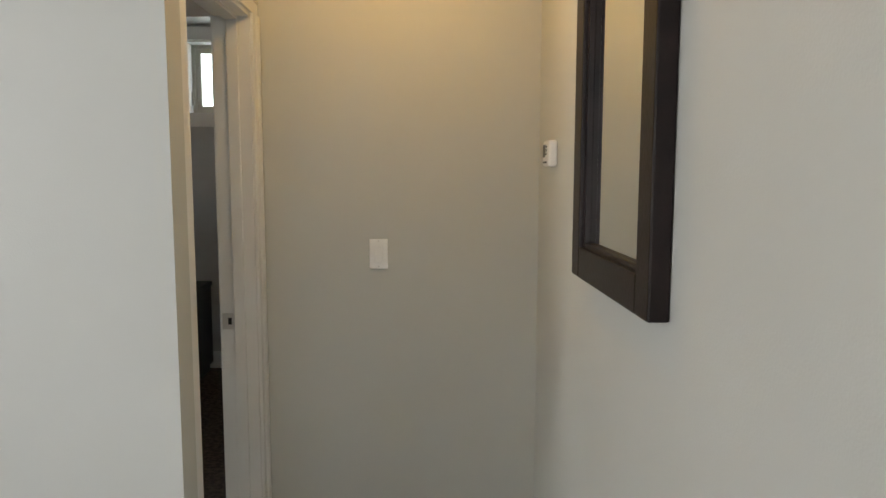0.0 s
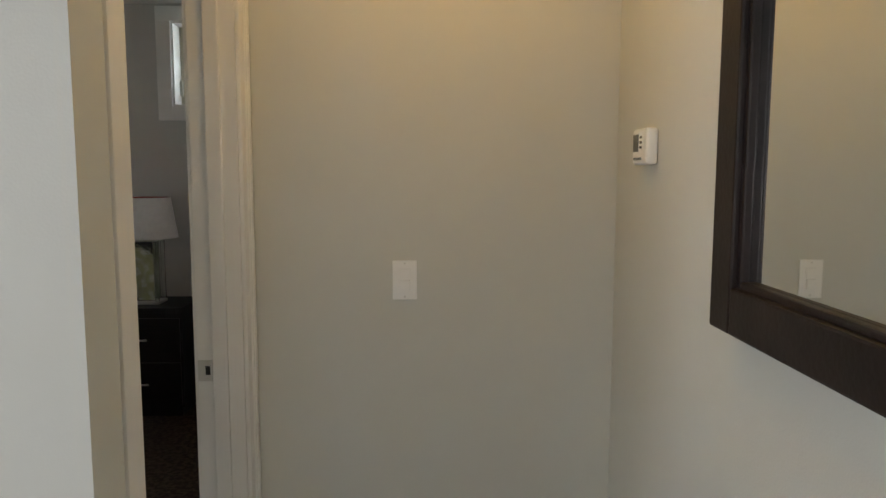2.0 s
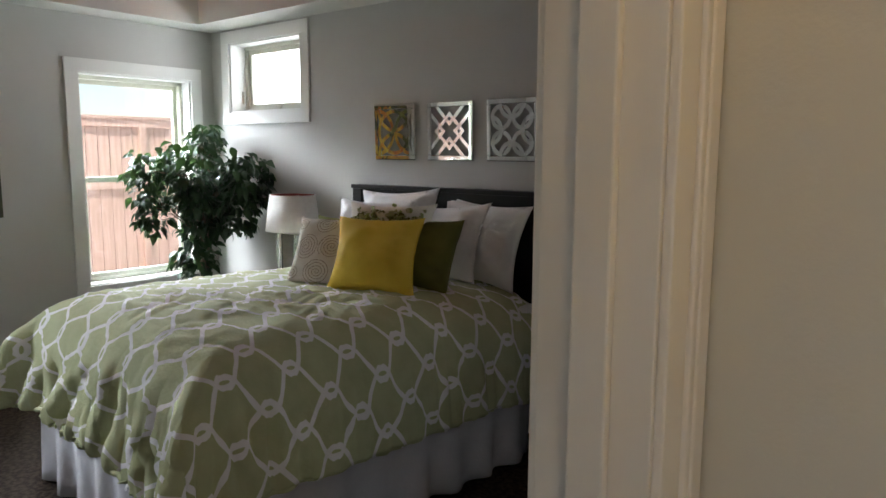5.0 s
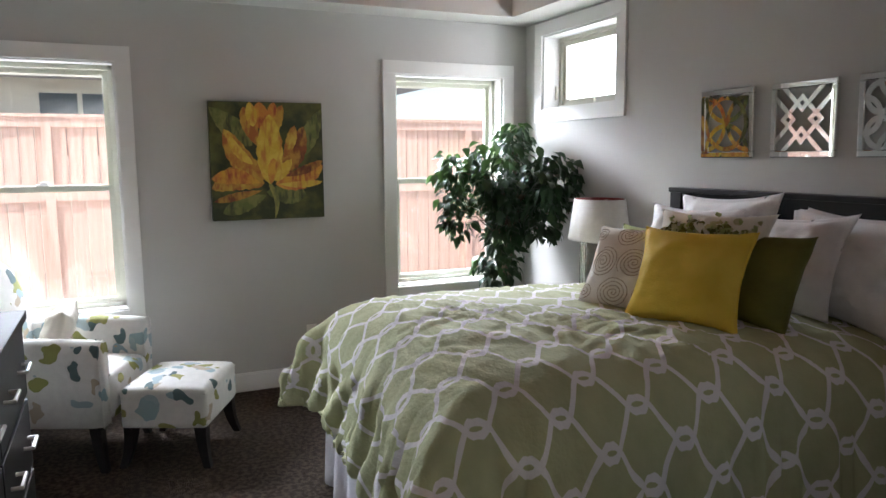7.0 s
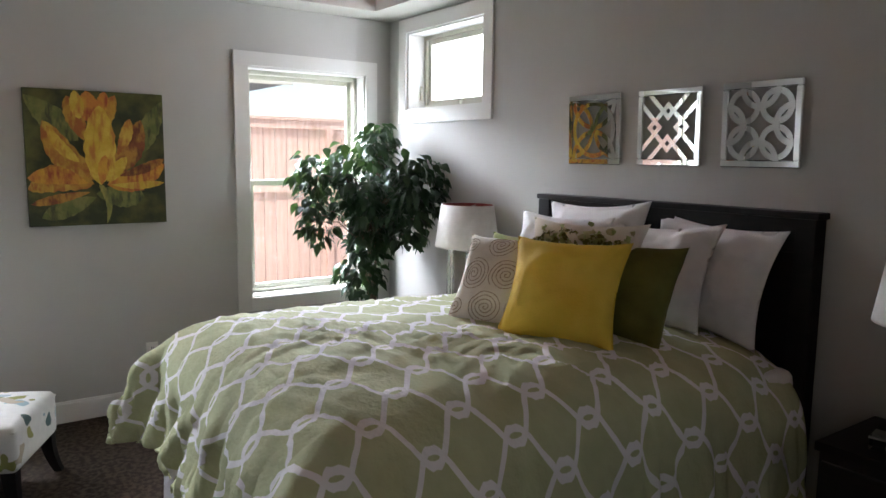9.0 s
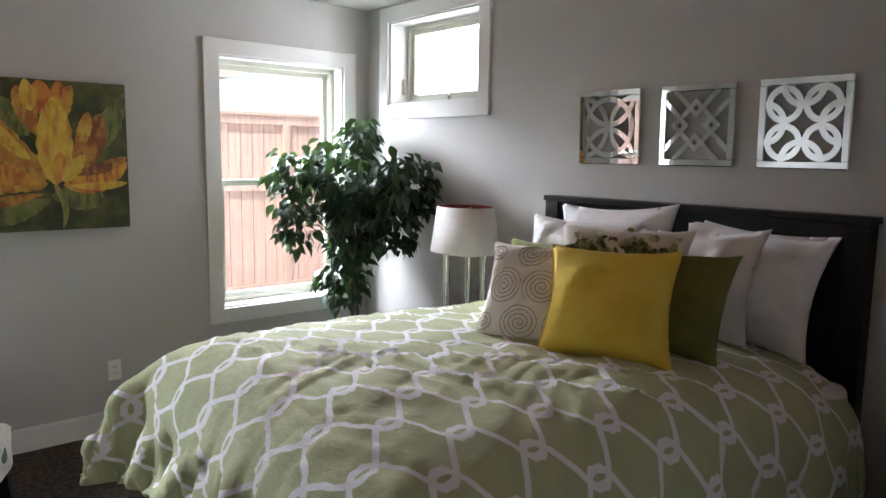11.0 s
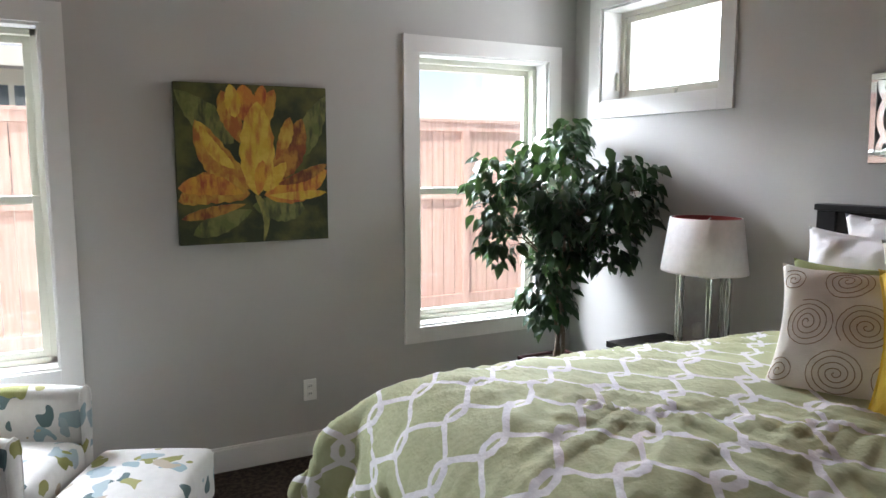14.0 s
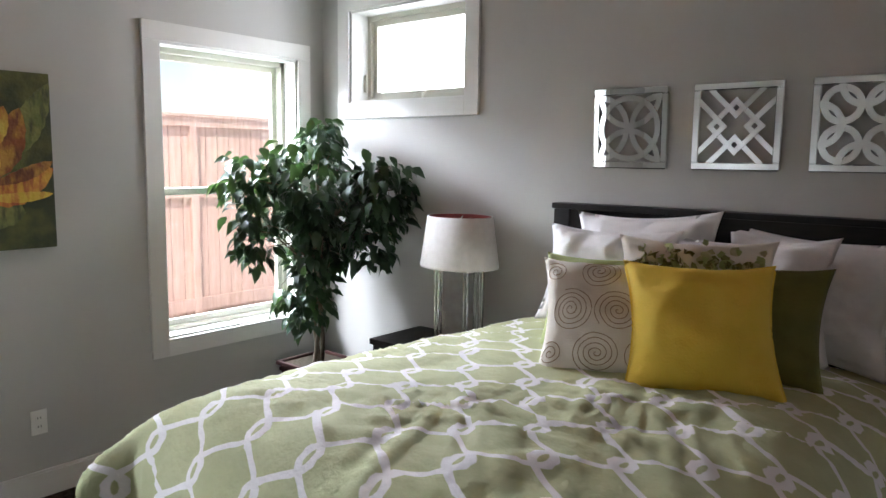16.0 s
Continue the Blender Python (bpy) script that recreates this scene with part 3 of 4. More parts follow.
def duvet():
    """A puffy quilt: flat on the mattress, rounded over three edges, hanging in folds with flared foot corners."""
    bm = bmesh.new(); uvl = bm.loops.layers.uv.new("cloth")
    A, R, TOP = .58, .25, DTOP
    q = R * math.pi / 2

    def prof(s, half):
        """arc length from the middle to (reach, drop)"""
        t = abs(s); g = 1 if s >= 0 else -1
        if t <= half:
            return s, 0.0
        t -= half
        if t < q:
            return g * (half + R * math.sin(t / R)), R * (1 - math.cos(t / R))
        t -= q
        return g * (half + R + .10 * t), R + t
    ns, nr = 190, 210
    S = A + q + .34; RF = 1.93
    grid = []
    for i in range(ns + 1):
        s = -S + 2 * S * i / ns
        row = []
        for j in range(nr + 1):
            r = (RF + q + .16) * j / nr
            x, dx = prof(s, A)
            y, dy = prof(r, RF - R - .02) if r > .5 else (r, 0.0)
            drop = (dx ** 3 + dy ** 3) ** (1 / 3)
            drop = min(drop, .52)
            z = TOP - drop
            both = min(dx, dy)
            if both > .02:
                gs = 1 if s > 0 else -1
                x += gs * .42 * min(both, .28) * .55; y += .42 * min(both, .28)
            # puffiness, then creases that fan out towards the hem
            p = Vector((s, r, 0))
            n1 = noise.noise(p * 2.3); n2 = noise.noise(p * 5.5 + Vector((7, 1, 0))); n3 = noise.noise(Vector((s * 16, r * 7, 2)))
            flat = max(0.0, 1 - drop / .12)
            w1 = noise.noise(p * 1.7 + Vector((3, 9, 0))); w2 = noise.noise(p * 3.3 + Vector((1, 4, 6)))
            ridge = max(0.0, 1 - abs(noise.noise(Vector((s * 3.2 + .6 * w1, r * 11 + s * 3.6 + 1.4 * w2, 4)))) * 5.5)
            ridge2 = max(0.0, 1 - abs(noise.noise(Vector((s * 12 - r * 4 + w2, r * 4.2 + 1.4 * w1, 11)))) * 6)
            z += .018 * n1 + .008 * n2 + .003 * n3
            z += (.011 * ridge + .009 * ridge2) * (.35 + .65 * flat) * max(.25, .6 + w1)
            z += .035 * max(0.0, 1 - (s / .62) ** 2) * (1 if r < 1.5 else max(0.0, 1 - (r - 1.5) / .45))
            z -= .05 * max(0.0, 1 - r / .35)
            k = min(1.0, drop / .35)
            if dx > dy:
                a1 = noise.noise(Vector((r * 3.1 + 2.2 * w1, drop * 1.1, 5))); a2 = noise.noise(Vector((r * 9.5 + 2.6 * drop, drop * 2.0, 1)))
                x += (1 if s > 0 else -1) * k * (.030 * a1 + .020 * a2 + .010 * (1 - abs(noise.noise(Vector((r * 13, drop * 3, 7)))) * 4) + .02)
            else:
                a1 = noise.noise(Vector((s * 4.6 + 2.0 * w1, drop * 1.2, 8))); a2 = noise.noise(Vector((s * 11 + 3.0 * w2, drop * 1.8, 3)))
                f = math.sin(s * 24 + 5.0 * w1 + 2.0 * drop)
                y += k * (.050 * a1 + .034 * a2 + .026 * f * max(.15, .5 + w2) + .022 * max(0.0, 1 - abs(noise.noise(Vector((s * 15, drop * 2.4, 7)))) * 5) + .02)
            row.append((bm.verts.new((x, -.06 - y, z)), (s + .4, r + .07)))
        grid.append(row)
    for i in range(ns):
        for j in range(nr):
            c = [grid[i][j], grid[i][j + 1], grid[i + 1][j + 1], grid[i + 1][j]]
            f = bm.faces.new([v for v, _ in c])
            for lp, (_, uv) in zip(f.loops, c):
                lp[uvl].uv = uv
    return bm


dv = tagged(part("duvet", duvet(), CHAIN, None, "", True, pose(-2.68, 4.06, 0) @ BM), "green duvet with a white interlocking chain pattern, on the bed", "duvet")
so = dv.modifiers.new("thick", "SOLIDIFY"); so.thickness = .018; so.offset = -1


def pillowbm(w, h, d, seed=0, n=30, pinch=.13, wr=.016, flange=0.0):
    """A stuffed pillow: thick in the middle, thin at the seams, with pulled-out corners."""
    bm = bmesh.new(); sides = []
    for sg in (1, -1):
        g = []
        for i in range(n + 1):
            u = -1 + 2 * i / n; row = []
            for j in range(n + 1):
                v = -1 + 2 * j / n
                x = u * w / 2 * (1 - pinch * (1 - v * v) ** 1 * abs(u) ** 2); z = v * h / 2 * (1 - pinch * (1 - u * u) * abs(v) ** 2)
                fu, fv = min(1, abs(u) * (1 + flange)), min(1, abs(v) * (1 + flange))
                t = d / 2 * (max(0, (1 - fu ** 2.4)) * max(0, (1 - fv ** 2.4))) ** .48 + .004
                q = Vector((u * 1.6 + seed * 3.1, v * 1.6, sg * 2.0 + seed))
                e = (1 - u ** 6) * (1 - v ** 6)
                t += wr * e * (noise.noise(q * 1.4) + .6 * noise.noise(q * 3.1)) + wr * .7 * noise.noise(Vector((u * 7, v * 7, seed))) * (u * u + v * v) * .5 * e
                row.append(bm.verts.new((x, -sg * t, z + .006 * noise.noise(q * 2) * e)))
            g.append(row)
        sides.append(g)
        for i in range(n):
            for j in range(n):
                bm.faces.new((g[i][j], g[i + 1][j], g[i + 1][j + 1], g[i][j + 1]) if sg > 0 else (g[i][j], g[i][j + 1], g[i + 1][j + 1], g[i + 1][j]))
    bmesh.ops.remove_doubles(bm, verts=[v for g in sides for i, r in enumerate(g) for j, v in enumerate(r) if i in (0, n) or j in (0, n)], dist=.0095)
    return bm


def pillow(label, material, w, h, d, at, yaw, lean, seed, piping=False, flange=0.0, roll=0, wr=.016):
    """Bottom edge at the given point; lean: degrees backward."""
    m = pose(*at, 0, 0, yaw) @ pose(0, 0, 0, -lean) @ pose(0, 0, 0, 0, roll, 0) @ pose(0, 0, h / 2)
    p = tagged(part("pillow", pillowbm(w, h, d, seed, flange=flange, wr=wr), material, None, "", True, m), label, "pillow")
    if piping:
        pts = []
        for k in range(81):
            t = k / 80 * 4; e = int(min(t, 3.999)); f = (t - e) * 2 - 1
            u, v = ((f, -1), (1, f), (-f, 1), (-1, -f))[e]
            pts.append((u * w / 2 * (1 - .13 * (1 - v * v)), 0, v * h / 2 * (1 - .13 * (1 - u * u))))
        part("piping", tube(bmesh.new(), pts, [.006] * len(pts), 6), material, p)
    return p


# label, material, width, height, depth, place of the lower edge, turn, lean, seed
PIL = {
    "sham_back_l": (("white cotton pillow propped high against the headboard", WHITEC, .62, .48, .16, (-2.91, 3.93, .895), 2, 10, 1), dict(flange=.14, wr=.03, roll=-3)),
    "sham_l": (("white cotton pillow behind the cushions", WHITEC, .56, .42, .17, (-3.0, 3.74, .91), 6, 20, 2), dict(flange=.10, wr=.03)),
    "sham_back_r": (("white cotton sham with a flanged edge against the headboard", WHITEC, .64, .48, .17, (-2.34, 3.93, .86), -4, 16, 3), dict(flange=.12, wr=.028, roll=3)),
    "sham_r": (("white cotton sham with a flanged edge", WHITEC, .60, .46, .18, (-2.47, 3.76, .88), -2, 24, 6), dict(flange=.12, wr=.028, roll=-4)),
    "lime": (("light green cushion behind the cream one", LIME, .44, .42, .13, (-2.80, 3.36, .88), 22, 34, 7), {}),
    "floral": (("cream cushion with a band of green cloth flowers", CREAM, .50, .40, .14, (-2.50, 3.40, .955), 20, 24, 8), {}),
    "cream": (("cream linen cushion with embroidered bronze spirals", CREAM, .44, .44, .17, (-2.66, 3.14, .885), 26, 36, 4), {}),
    "olive": (("dark olive velvet cushion", OLIVE, .45, .41, .18, (-2.345, 3.43, .885), 10, 28, 5), {}),
    "yellow": (("mustard yellow cotton cushion with piped edge", YELLOW, .445, .435, .19, (-2.375, 3.18, .895), 28, 34, 10), dict(piping=True, wr=.015)),
}

PILLOWS = {}
for key, a in PIL.items():
    PILLOWS[key] = pillow(*a[0], **a[1])


def spiral_stitch(p, w, h, d):
    """Coiled embroidery on the front of the cream pillow."""
    spots = [(x + (.03 if r % 2 else -.03), z) for r, z in enumerate((-.145, .0, .145)) for x in (-.15, .0, .15)]
    for n, (cx, cz) in enumerate(spots):
        pts = []
        for k in range(110):
            a = k * .30 + n * 2; rr = .003 + .0026 * k * .30
            if rr > .074:
                break
            x, z = cx + rr * math.cos(a), cz + rr * math.sin(a)
            u, v = x / (w / 2), z / (h / 2)
            if abs(u) > .95 or abs(v) > .95:
                if len(pts) > 3:
                    break
                continue
            q = Vector((u * 1.6 + 4 * 3.1, v * 1.6, 2.0 + 4)); e = (1 - u ** 6) * (1 - v ** 6)
            t = d / 2 * (max(0, (1 - abs(u) ** 2.4)) * max(0, (1 - abs(v) ** 2.4))) ** .48 + .004
            t += .016 * e * (noise.noise(q * 1.4) + .6 * noise.noise(q * 3.1)) + .016 * .7 * noise.noise(Vector((u * 7, v * 7, 4))) * (u * u + v * v) * .5 * e
            pts.append((x * (1 - .13 * (1 - v * v) * u * u), -t - .0008, z * (1 - .13 * (1 - u * u) * v * v)))
        if len(pts) > 4:
            part("embroidered_spiral", tube(bmesh.new(), pts, [.0015] * len(pts), 5), THREAD, p)


spiral_stitch(PILLOWS["cream"], .44, .44, .17)


def cloth_flowers(p):
    """A crowded band of folded cloth blossoms sewn across the floral cushion."""
    r = random.Random(3); bm = {0: bmesh.new(), 1: bmesh.new(), 2: bmesh.new()}
    for k in range(150):
        x = r.uniform(-.20, .20); z = .075 + r.gauss(0, .035)
        u, v = x / .25, z / .20
        t = .07 * (max(0, 1 - abs(u) ** 2.4) * max(0, 1 - min(1, abs(v)) ** 2.4)) ** .48 + .008
        m = Matrix.Translation((x, -t, z)) @ Euler((r.uniform(-.7, .7) + 1.57, r.uniform(-.7, .7), r.uniform(0, 6.28))).to_matrix().to_4x4()
        b = bm[k % 3]; n = 7; R = r.uniform(.014, .026)
        c = b.verts.new(m @ Vector((0, 0, .004)))
        ring = [b.verts.new(m @ Vector((R * math.cos(6.2832 * i / n), R * .7 * math.sin(6.2832 * i / n), .008 * math.sin(i * 2.4) + .006))) for i in range(n)]
        for i in range(n):
            b.faces.new((c, ring[i], ring[(i + 1) % n]))
    for k, mm in enumerate((OLIVE, LIME, PETALC)):
        part("cloth_flower", bm[k], mm, p, "", True)["kind"] = "stuff"


PETALC = mat("pale_green_felt", (.42, .40, .20), .85, (.55, .50, .30), 30, .2, 200)
cloth_flowers(PILLOWS["floral"])


# ---- nightstands and lamps ----
def nightstand(x0, x1, y0, y1, h, label):
    t = thing("nightstand", label, "nightstand", pose((x0 + x1) / 2, y0, 0), group="nightstands by the bed")
    w, dp = (x1 - x0) / 2, y1 - y0
    part("top", boxbm((-w - .01, -.012, h - .03), (w + .01, dp, h), .003), ESPRESSO, t)
    part("body", boxbm((-w, .004, .06), (w, dp, h - .03), .003), ESPRESSO, t)
    part("plinth", boxbm((-w + .02, .03, 0), (w - .02, dp - .02, .06)), ESPRESSO, t)
    for k in range(2):
        z0 = .08 + k * (h - .13) / 2; z1 = z0 + (h - .13) / 2 - .012
        dr = part("drawer", boxbm((-w + .012, -.010, z0), (w - .012, .006, z1), .003), ESPRESSO, t)
        zc = (z0 + z1) / 2
        part("handle", boxbm((-.065, -.030, zc - .005), (.065, -.022, zc + .005), .002), CHROME, dr, "satin nickel bar handle")
        for s in (-.05, .05):
            part("handle_post", boxbm((s - .004, -.024, zc - .004), (s + .004, -.009, zc + .004)), CHROME, dr)
    return t


nightstand(-4.27, -3.66, 3.74, 4.12, NSH, "espresso wood nightstand with two drawers beside the plant")
nightstand(-1.66, -1.13, 3.70, 4.10, NSH + .02, "espresso wood two-drawer nightstand with bar handles")


def table_lamp(x, y, z, label, yaw=0):
    t = thing("table_lamp", label, "table lamp", pose(x, y, z, 0, 0, yaw), group="lamps on the nightstands")
    part("base_plate", boxbm((-.105, -.075, 0), (.105, .075, .018), .004), CHROME, t)
    b = part("glass_body", boxbm((-.075, -.050, .018), (.075, .050, .385), .004), AGED, t, "mottled mirrored glass column")
    for sx in (-1, 1):
        for sy in (-1, 1):
            part("glass_rod", boxbm((sx * .090 - .012, sy * .060 - .008, .018), (sx * .090 + .012, sy * .060 + .008, .385), .003), GLASSY, b, "clear glass edge bar")
    part("cap_plate", boxbm((-.104, -.072, .385), (.104, .072, .392), .002), CHROME, b)
    part("neck", tube(bmesh.new(), [(0, 0, .392), (0, 0, .47)], [.018, .012], 10), CHROME, t)
    r0, r1, h0, h1 = .20, .164, .402, .648
    sh = bmesh.new(); n = 48
    pr = [(r0, h0), (r0 - .0005, h0 + .01), (r1, h1)]
    rings = [[sh.verts.new((r * math.cos(6.2832 * k / n), r * .86 * math.sin(6.2832 * k / n), h)) for k in range(n)] for r, h in pr]
    for a, b2 in zip(rings, rings[1:]):
        for k in range(n):
            sh.faces.new((a[k], a[(k + 1) % n], b2[(k + 1) % n], b2[k]))
    s = part("shade", sh, SHADE, t, "white drum shade", True)
    so2 = s.modifiers.new("thick", "SOLIDIFY"); so2.thickness = .003; so2.offset = 1
    li = bmesh.new()
    rings = [[li.verts.new(((r - .004) * math.cos(6.2832 * k / n), (r - .004) * .86 * math.sin(6.2832 * k / n), h)) for k in range(n)] for r, h in pr]
    for a, b2 in zip(rings, rings[1:]):
        for k in range(n):
            li.faces.new((a[k], a[(k + 1) % n], b2[(k + 1) % n], b2[k]))
    part("lining", li, SHADEIN, s, "dark red inner lining", True)
    for a in (0, 2.09, 4.19):
        part("spider_arm", tube(bmesh.new(), [(0, 0, h1 - .02), (r1 * .97 * math.cos(a), r1 * .83 * math.sin(a), h1 - .012)], [.003, .003], 5), CHROME, s)
    part("harp", tube(bmesh.new(), [(0, 0, .45), (0, 0, h1 - .01)], [.004, .004], 6), CHROME, t)
    return t


table_lamp(-3.838, 3.905, NSH, "table lamp with mirrored glass base and white drum shade", 0)
table_lamp(-1.40, 3.88, NSH + .02, "table lamp with mirrored base reflecting the bed, white shade", 0)


def glass_box(x, y, z, yaw):
    t = thing("glass_box", "small clear glass trinket box on the nightstand", "trinket box", pose(x, y, z, 0, 0, yaw))
    part("box", boxbm((-.045, -.035, 0), (.045, .035, .038), .003), GLASSY, t)
    part("rim", boxbm((-.047, -.037, .038), (.047, .037, .044), .001), CHROME, t)
    part("lid", boxbm((-.043, -.033, .044), (.043, .033, .052), .002), GLASSY, t)


glass_box(-1.50, 3.80, NSH + .02, 10); glass_box(-3.74, 3.80, NSH, -8)


# ---- mirror art over the bed ----
def arcbm(bm, cx, cz, r, wd, a0, a1, half, y0, y1, n=22):
    """A flat ring segment, cut at the square of the given half size."""
    q = []
    for k in range(n + 1):
        a = a0 + (a1 - a0) * k / n
        pi_, po = [(max(-half, min(half, cx + rr * math.cos(a))), max(-half, min(half, cz + rr * math.sin(a)))) for rr in (r - wd / 2, r + wd / 2)]
        q.append([bm.verts.new((pi_[0], y0, pi_[1])), bm.verts.new((po[0], y0, po[1])), bm.verts.new((po[0], y1, po[1])), bm.verts.new((pi_[0], y1, pi_[1]))])
    for a, b in zip(q, q[1:]):
        for k in range(4):
            try:
                bm.faces.new((a[k], a[(k + 1) % 4], b[(k + 1) % 4], b[k]))
            except ValueError:
                pass
    bm.faces.new(q[0]); bm.faces.new(q[-1][::-1])
    bmesh.ops.dissolve_degenerate(bm, edges=bm.edges[:], dist=1e-5)
    return bm


def barbm(x0, z0, x1, z1, w, y0, y1):
    d = Vector((x1 - x0, z1 - z0)).normalized(); n = Vector((-d.y, d.x)) * w / 2
    bm = bmesh.new()
    prism(bm, [(x0 + n.x, z0 + n.y), (x0 - n.x, z0 - n.y), (x1 - n.x, z1 - n.y), (x1 + n.x, z1 + n.y)], -y1, -y0)
    bmesh.ops.rotate(bm, cent=(0, 0, 0), matrix=Matrix.Rotation(radians(90), 3, "X"), verts=bm.verts[:])
    return bm


def mirror_art(x, kind, tilt, label):
    S, B = .172, .030
    t = thing("mirror_wall_art", label, "wall art", pose(x, NY - .002, 1.712, tilt[0], 0, tilt[1]), group="mirrored panels over the bed")
    y0, y1 = -.022, -.006
    for n, a, b in (("frame_bar", (-S, -.026, S - B), (S, 0, S)), ("frame_bar", (-S, -.026, -S), (S, 0, -S + B)), ("frame_bar", (-S, -.026, -S + B), (-S + B, 0, S - B)), ("frame_bar", (S - B, -.026, -S + B), (S, 0, S - B))):
        part(n, boxbm(a, b, .004, seg=1), MIRROR, t)
    H = S - B + .002
    if kind == "diagonal":
        w, c, m, k = .0205, .0445, .0995, 0
        for sx in (-1, 1):
            for sz in (-1, 1):
                k += 1
                e = H + .004
                # two arms to the corner and the link between neighbouring squares
                part("lattice_bar", barbm(sx * .016, sz * (c + .016), sx * (e - c), sz * e, w, y0 - .0006 * k, y1), MIRROR, t)
                part("lattice_bar", barbm(sx * (c + .016), sz * .016, sx * e, sz * (e - c), w, y0 - .0006 * k, y1), MIRROR, t)
                part("lattice_bar", barbm(sx * .018, sz * (m - .018), sx * (m - .018), sz * .018, w, y0 - .0006 * k, y1), MIRROR, t)
        for cx, cz in ((0, .072), (0, -.072), (.072, 0), (-.072, 0)):
            b = bmesh.new(); a = .042; i = .013
            for q in range(4):
                an = q * math.pi / 2; an2 = an + math.pi / 2
                pts = [(cx + a * math.cos(an), cz + a * math.sin(an)), (cx + a * math.cos(an2), cz + a * math.sin(an2)), (cx + i * math.cos(an2), cz + i * math.sin(an2)), (cx + i * math.cos(an), cz + i * math.sin(an))]
                lo = [b.verts.new((p[0], y0 - .004, p[1])) for p in pts]; hi = [b.verts.new((p[0], y1, p[1])) for p in pts]
                for v in range(4):
                    b.faces.new((lo[v], lo[(v + 1) % 4], hi[(v + 1) % 4], hi[v]))
                b.faces.new(lo[::-1]); b.faces.new(hi)
            part("lattice_square", b, MIRROR, t)
    else:
        k = 0
        if kind == "arcs":
            rings = [(-H, 0, H - .011, -1.57, 1.57), (H, 0, H - .011, 1.57, 4.71), (0, H, H - .011, 3.14, 6.28), (0, -H, H - .011, 0, 3.14), (0, 0, .129, 0, 6.283)]
        else:
            rings = [(sx * .071, sz * .071, .060, 0, 6.283) for sx in (-1, 1) for sz in (-1, 1)]
            rings += [(-H, 0, .074, -1.57, 1.57), (H, 0, .074, 1.57, 4.71), (0, H, .074, 3.14, 6.283), (0, -H, .074, 0, 3.14)]
        for cx, cz, r, a0, a1 in rings:
            k += 1
            part("lattice_arc", arcbm(bmesh.new(), cx, cz, r, .024, a0, a1, H, y0 - .0007 * k, y1, 32), MIRROR, t)
    return t


mirror_art(-3.083, "arcs", TILT[0], "square mirrored wall panel with crossing arcs")
mirror_art(-2.636, "diagonal", TILT[1], "square mirrored wall panel with a diagonal lattice")
mirror_art(-2.195, "rings", TILT[2], "square mirrored wall panel with linked rings")

# ---- flower painting ----
pt = thing("painting", "unframed canvas of a yellow flower on olive green", "painting", pose(WX + .002, 2.182, 1.534, 0, 0, 90))
part("canvas", boxbm((-.362, -.042, -.378), (.362, 0, .378), .004), CANVAS, pt)


def petal(name, material, base, tip, width, depth, skew=0.0, sharp=1.25):
    """A leaf-shaped dab of paint from base to tip."""
    b, t = Vector(base), Vector(tip); d = t - b; n = Vector((-d.y, d.x)).normalized()
    L_, R_ = [], []
    for k in range(1, 16):
        f = k / 16; w = width * (math.sin(math.pi * f ** sharp)) ** .62 * (1 + .07 * math.sin(k * 2.3 + width * 40))
        c = b + d * f + n * skew * math.sin(math.pi * f)
        L_.append(c + n * w); R_.append(c - n * w)
    out = [b] + L_ + [t] + R_[::-1]
    bm = prism(bmesh.new(), [(max(-.361, min(.361, p.x)), max(-.377, min(.377, p.y))) for p in out], 0, depth)
    bmesh.ops.rotate(bm, cent=(0, 0, 0), matrix=Matrix.Rotation(radians(90), 3, "X"), verts=bm.verts[:])
    bmesh.ops.translate(bm, vec=(0, -.042, 0), verts=bm.verts[:])
    return part(name, bm, material, pt)


petal("leaf_dab", LEAFP, (-.02, -.2), (.24, -.22), .07, .0012); petal("leaf_dab", LEAFP, (-.02, -.22), (-.3, -.33), .05, .0012); petal("leaf_dab", LEAFP, (-.36, .34), (-.1, .1), .07, .0012); petal("leaf_dab", LEAFP, (.36, .34), (.2, .02), .06, .0012)
petal("petal", AMBER, (-.07, .10), (-.15, .345), .050, .0016); petal("petal", AMBER, (.0, .14), (.10, .36), .045, .0016, 0, .9); petal("petal", FIRE, (-.03, .2), (-.05, .377), .055, .0018, 0, .9); petal("petal", GOLD, (-.09, .22), (-.11, .377), .036, .0019, 0, .9); petal("petal", FIRE, (.02, .24), (.045, .377), .03, .0019)
petal("petal", AMBER, (-.03, -.12), (-.275, .205), .070, .0022, .035, .95); petal("petal", GOLD, (-.10, -.02), (-.255, .18), .030, .0024, .02, .9)
petal("petal", RUST, (.05, -.10), (.235, .225), .066, .0022, -.035, .95); petal("petal", AMBER, (.10, .02), (.175, .23), .034, .0024, -.01)
petal("petal", AMBER, (-.03, -.14), (-.361, -.17), .078, .0026, -.05, .95); petal("petal", FIRE, (-.06, -.14), (-.361, -.11), .050, .0028, -.03); petal("petal", RUST, (-.05, -.19), (-.35, -.255), .026, .003)
petal("petal", FIRE, (.04, -.15), (.361, -.03), .066, .0026, -.03, .95); petal("petal", RUST, (.10, -.10), (.361, .0), .028, .0028, -.01); petal("petal", GOLD, (.06, -.15), (.355, -.14), .022, .003, -.01)
petal("petal", GOLD, (.005, -.15), (.015, .30), .084, .0034, 0, .95); petal("petal", FIRE, (.01, -.15), (.035, .02), .030, .0036); petal("petal", GOLD, (.04, -.13), (.15, .01), .036, .0036, 0, .9)
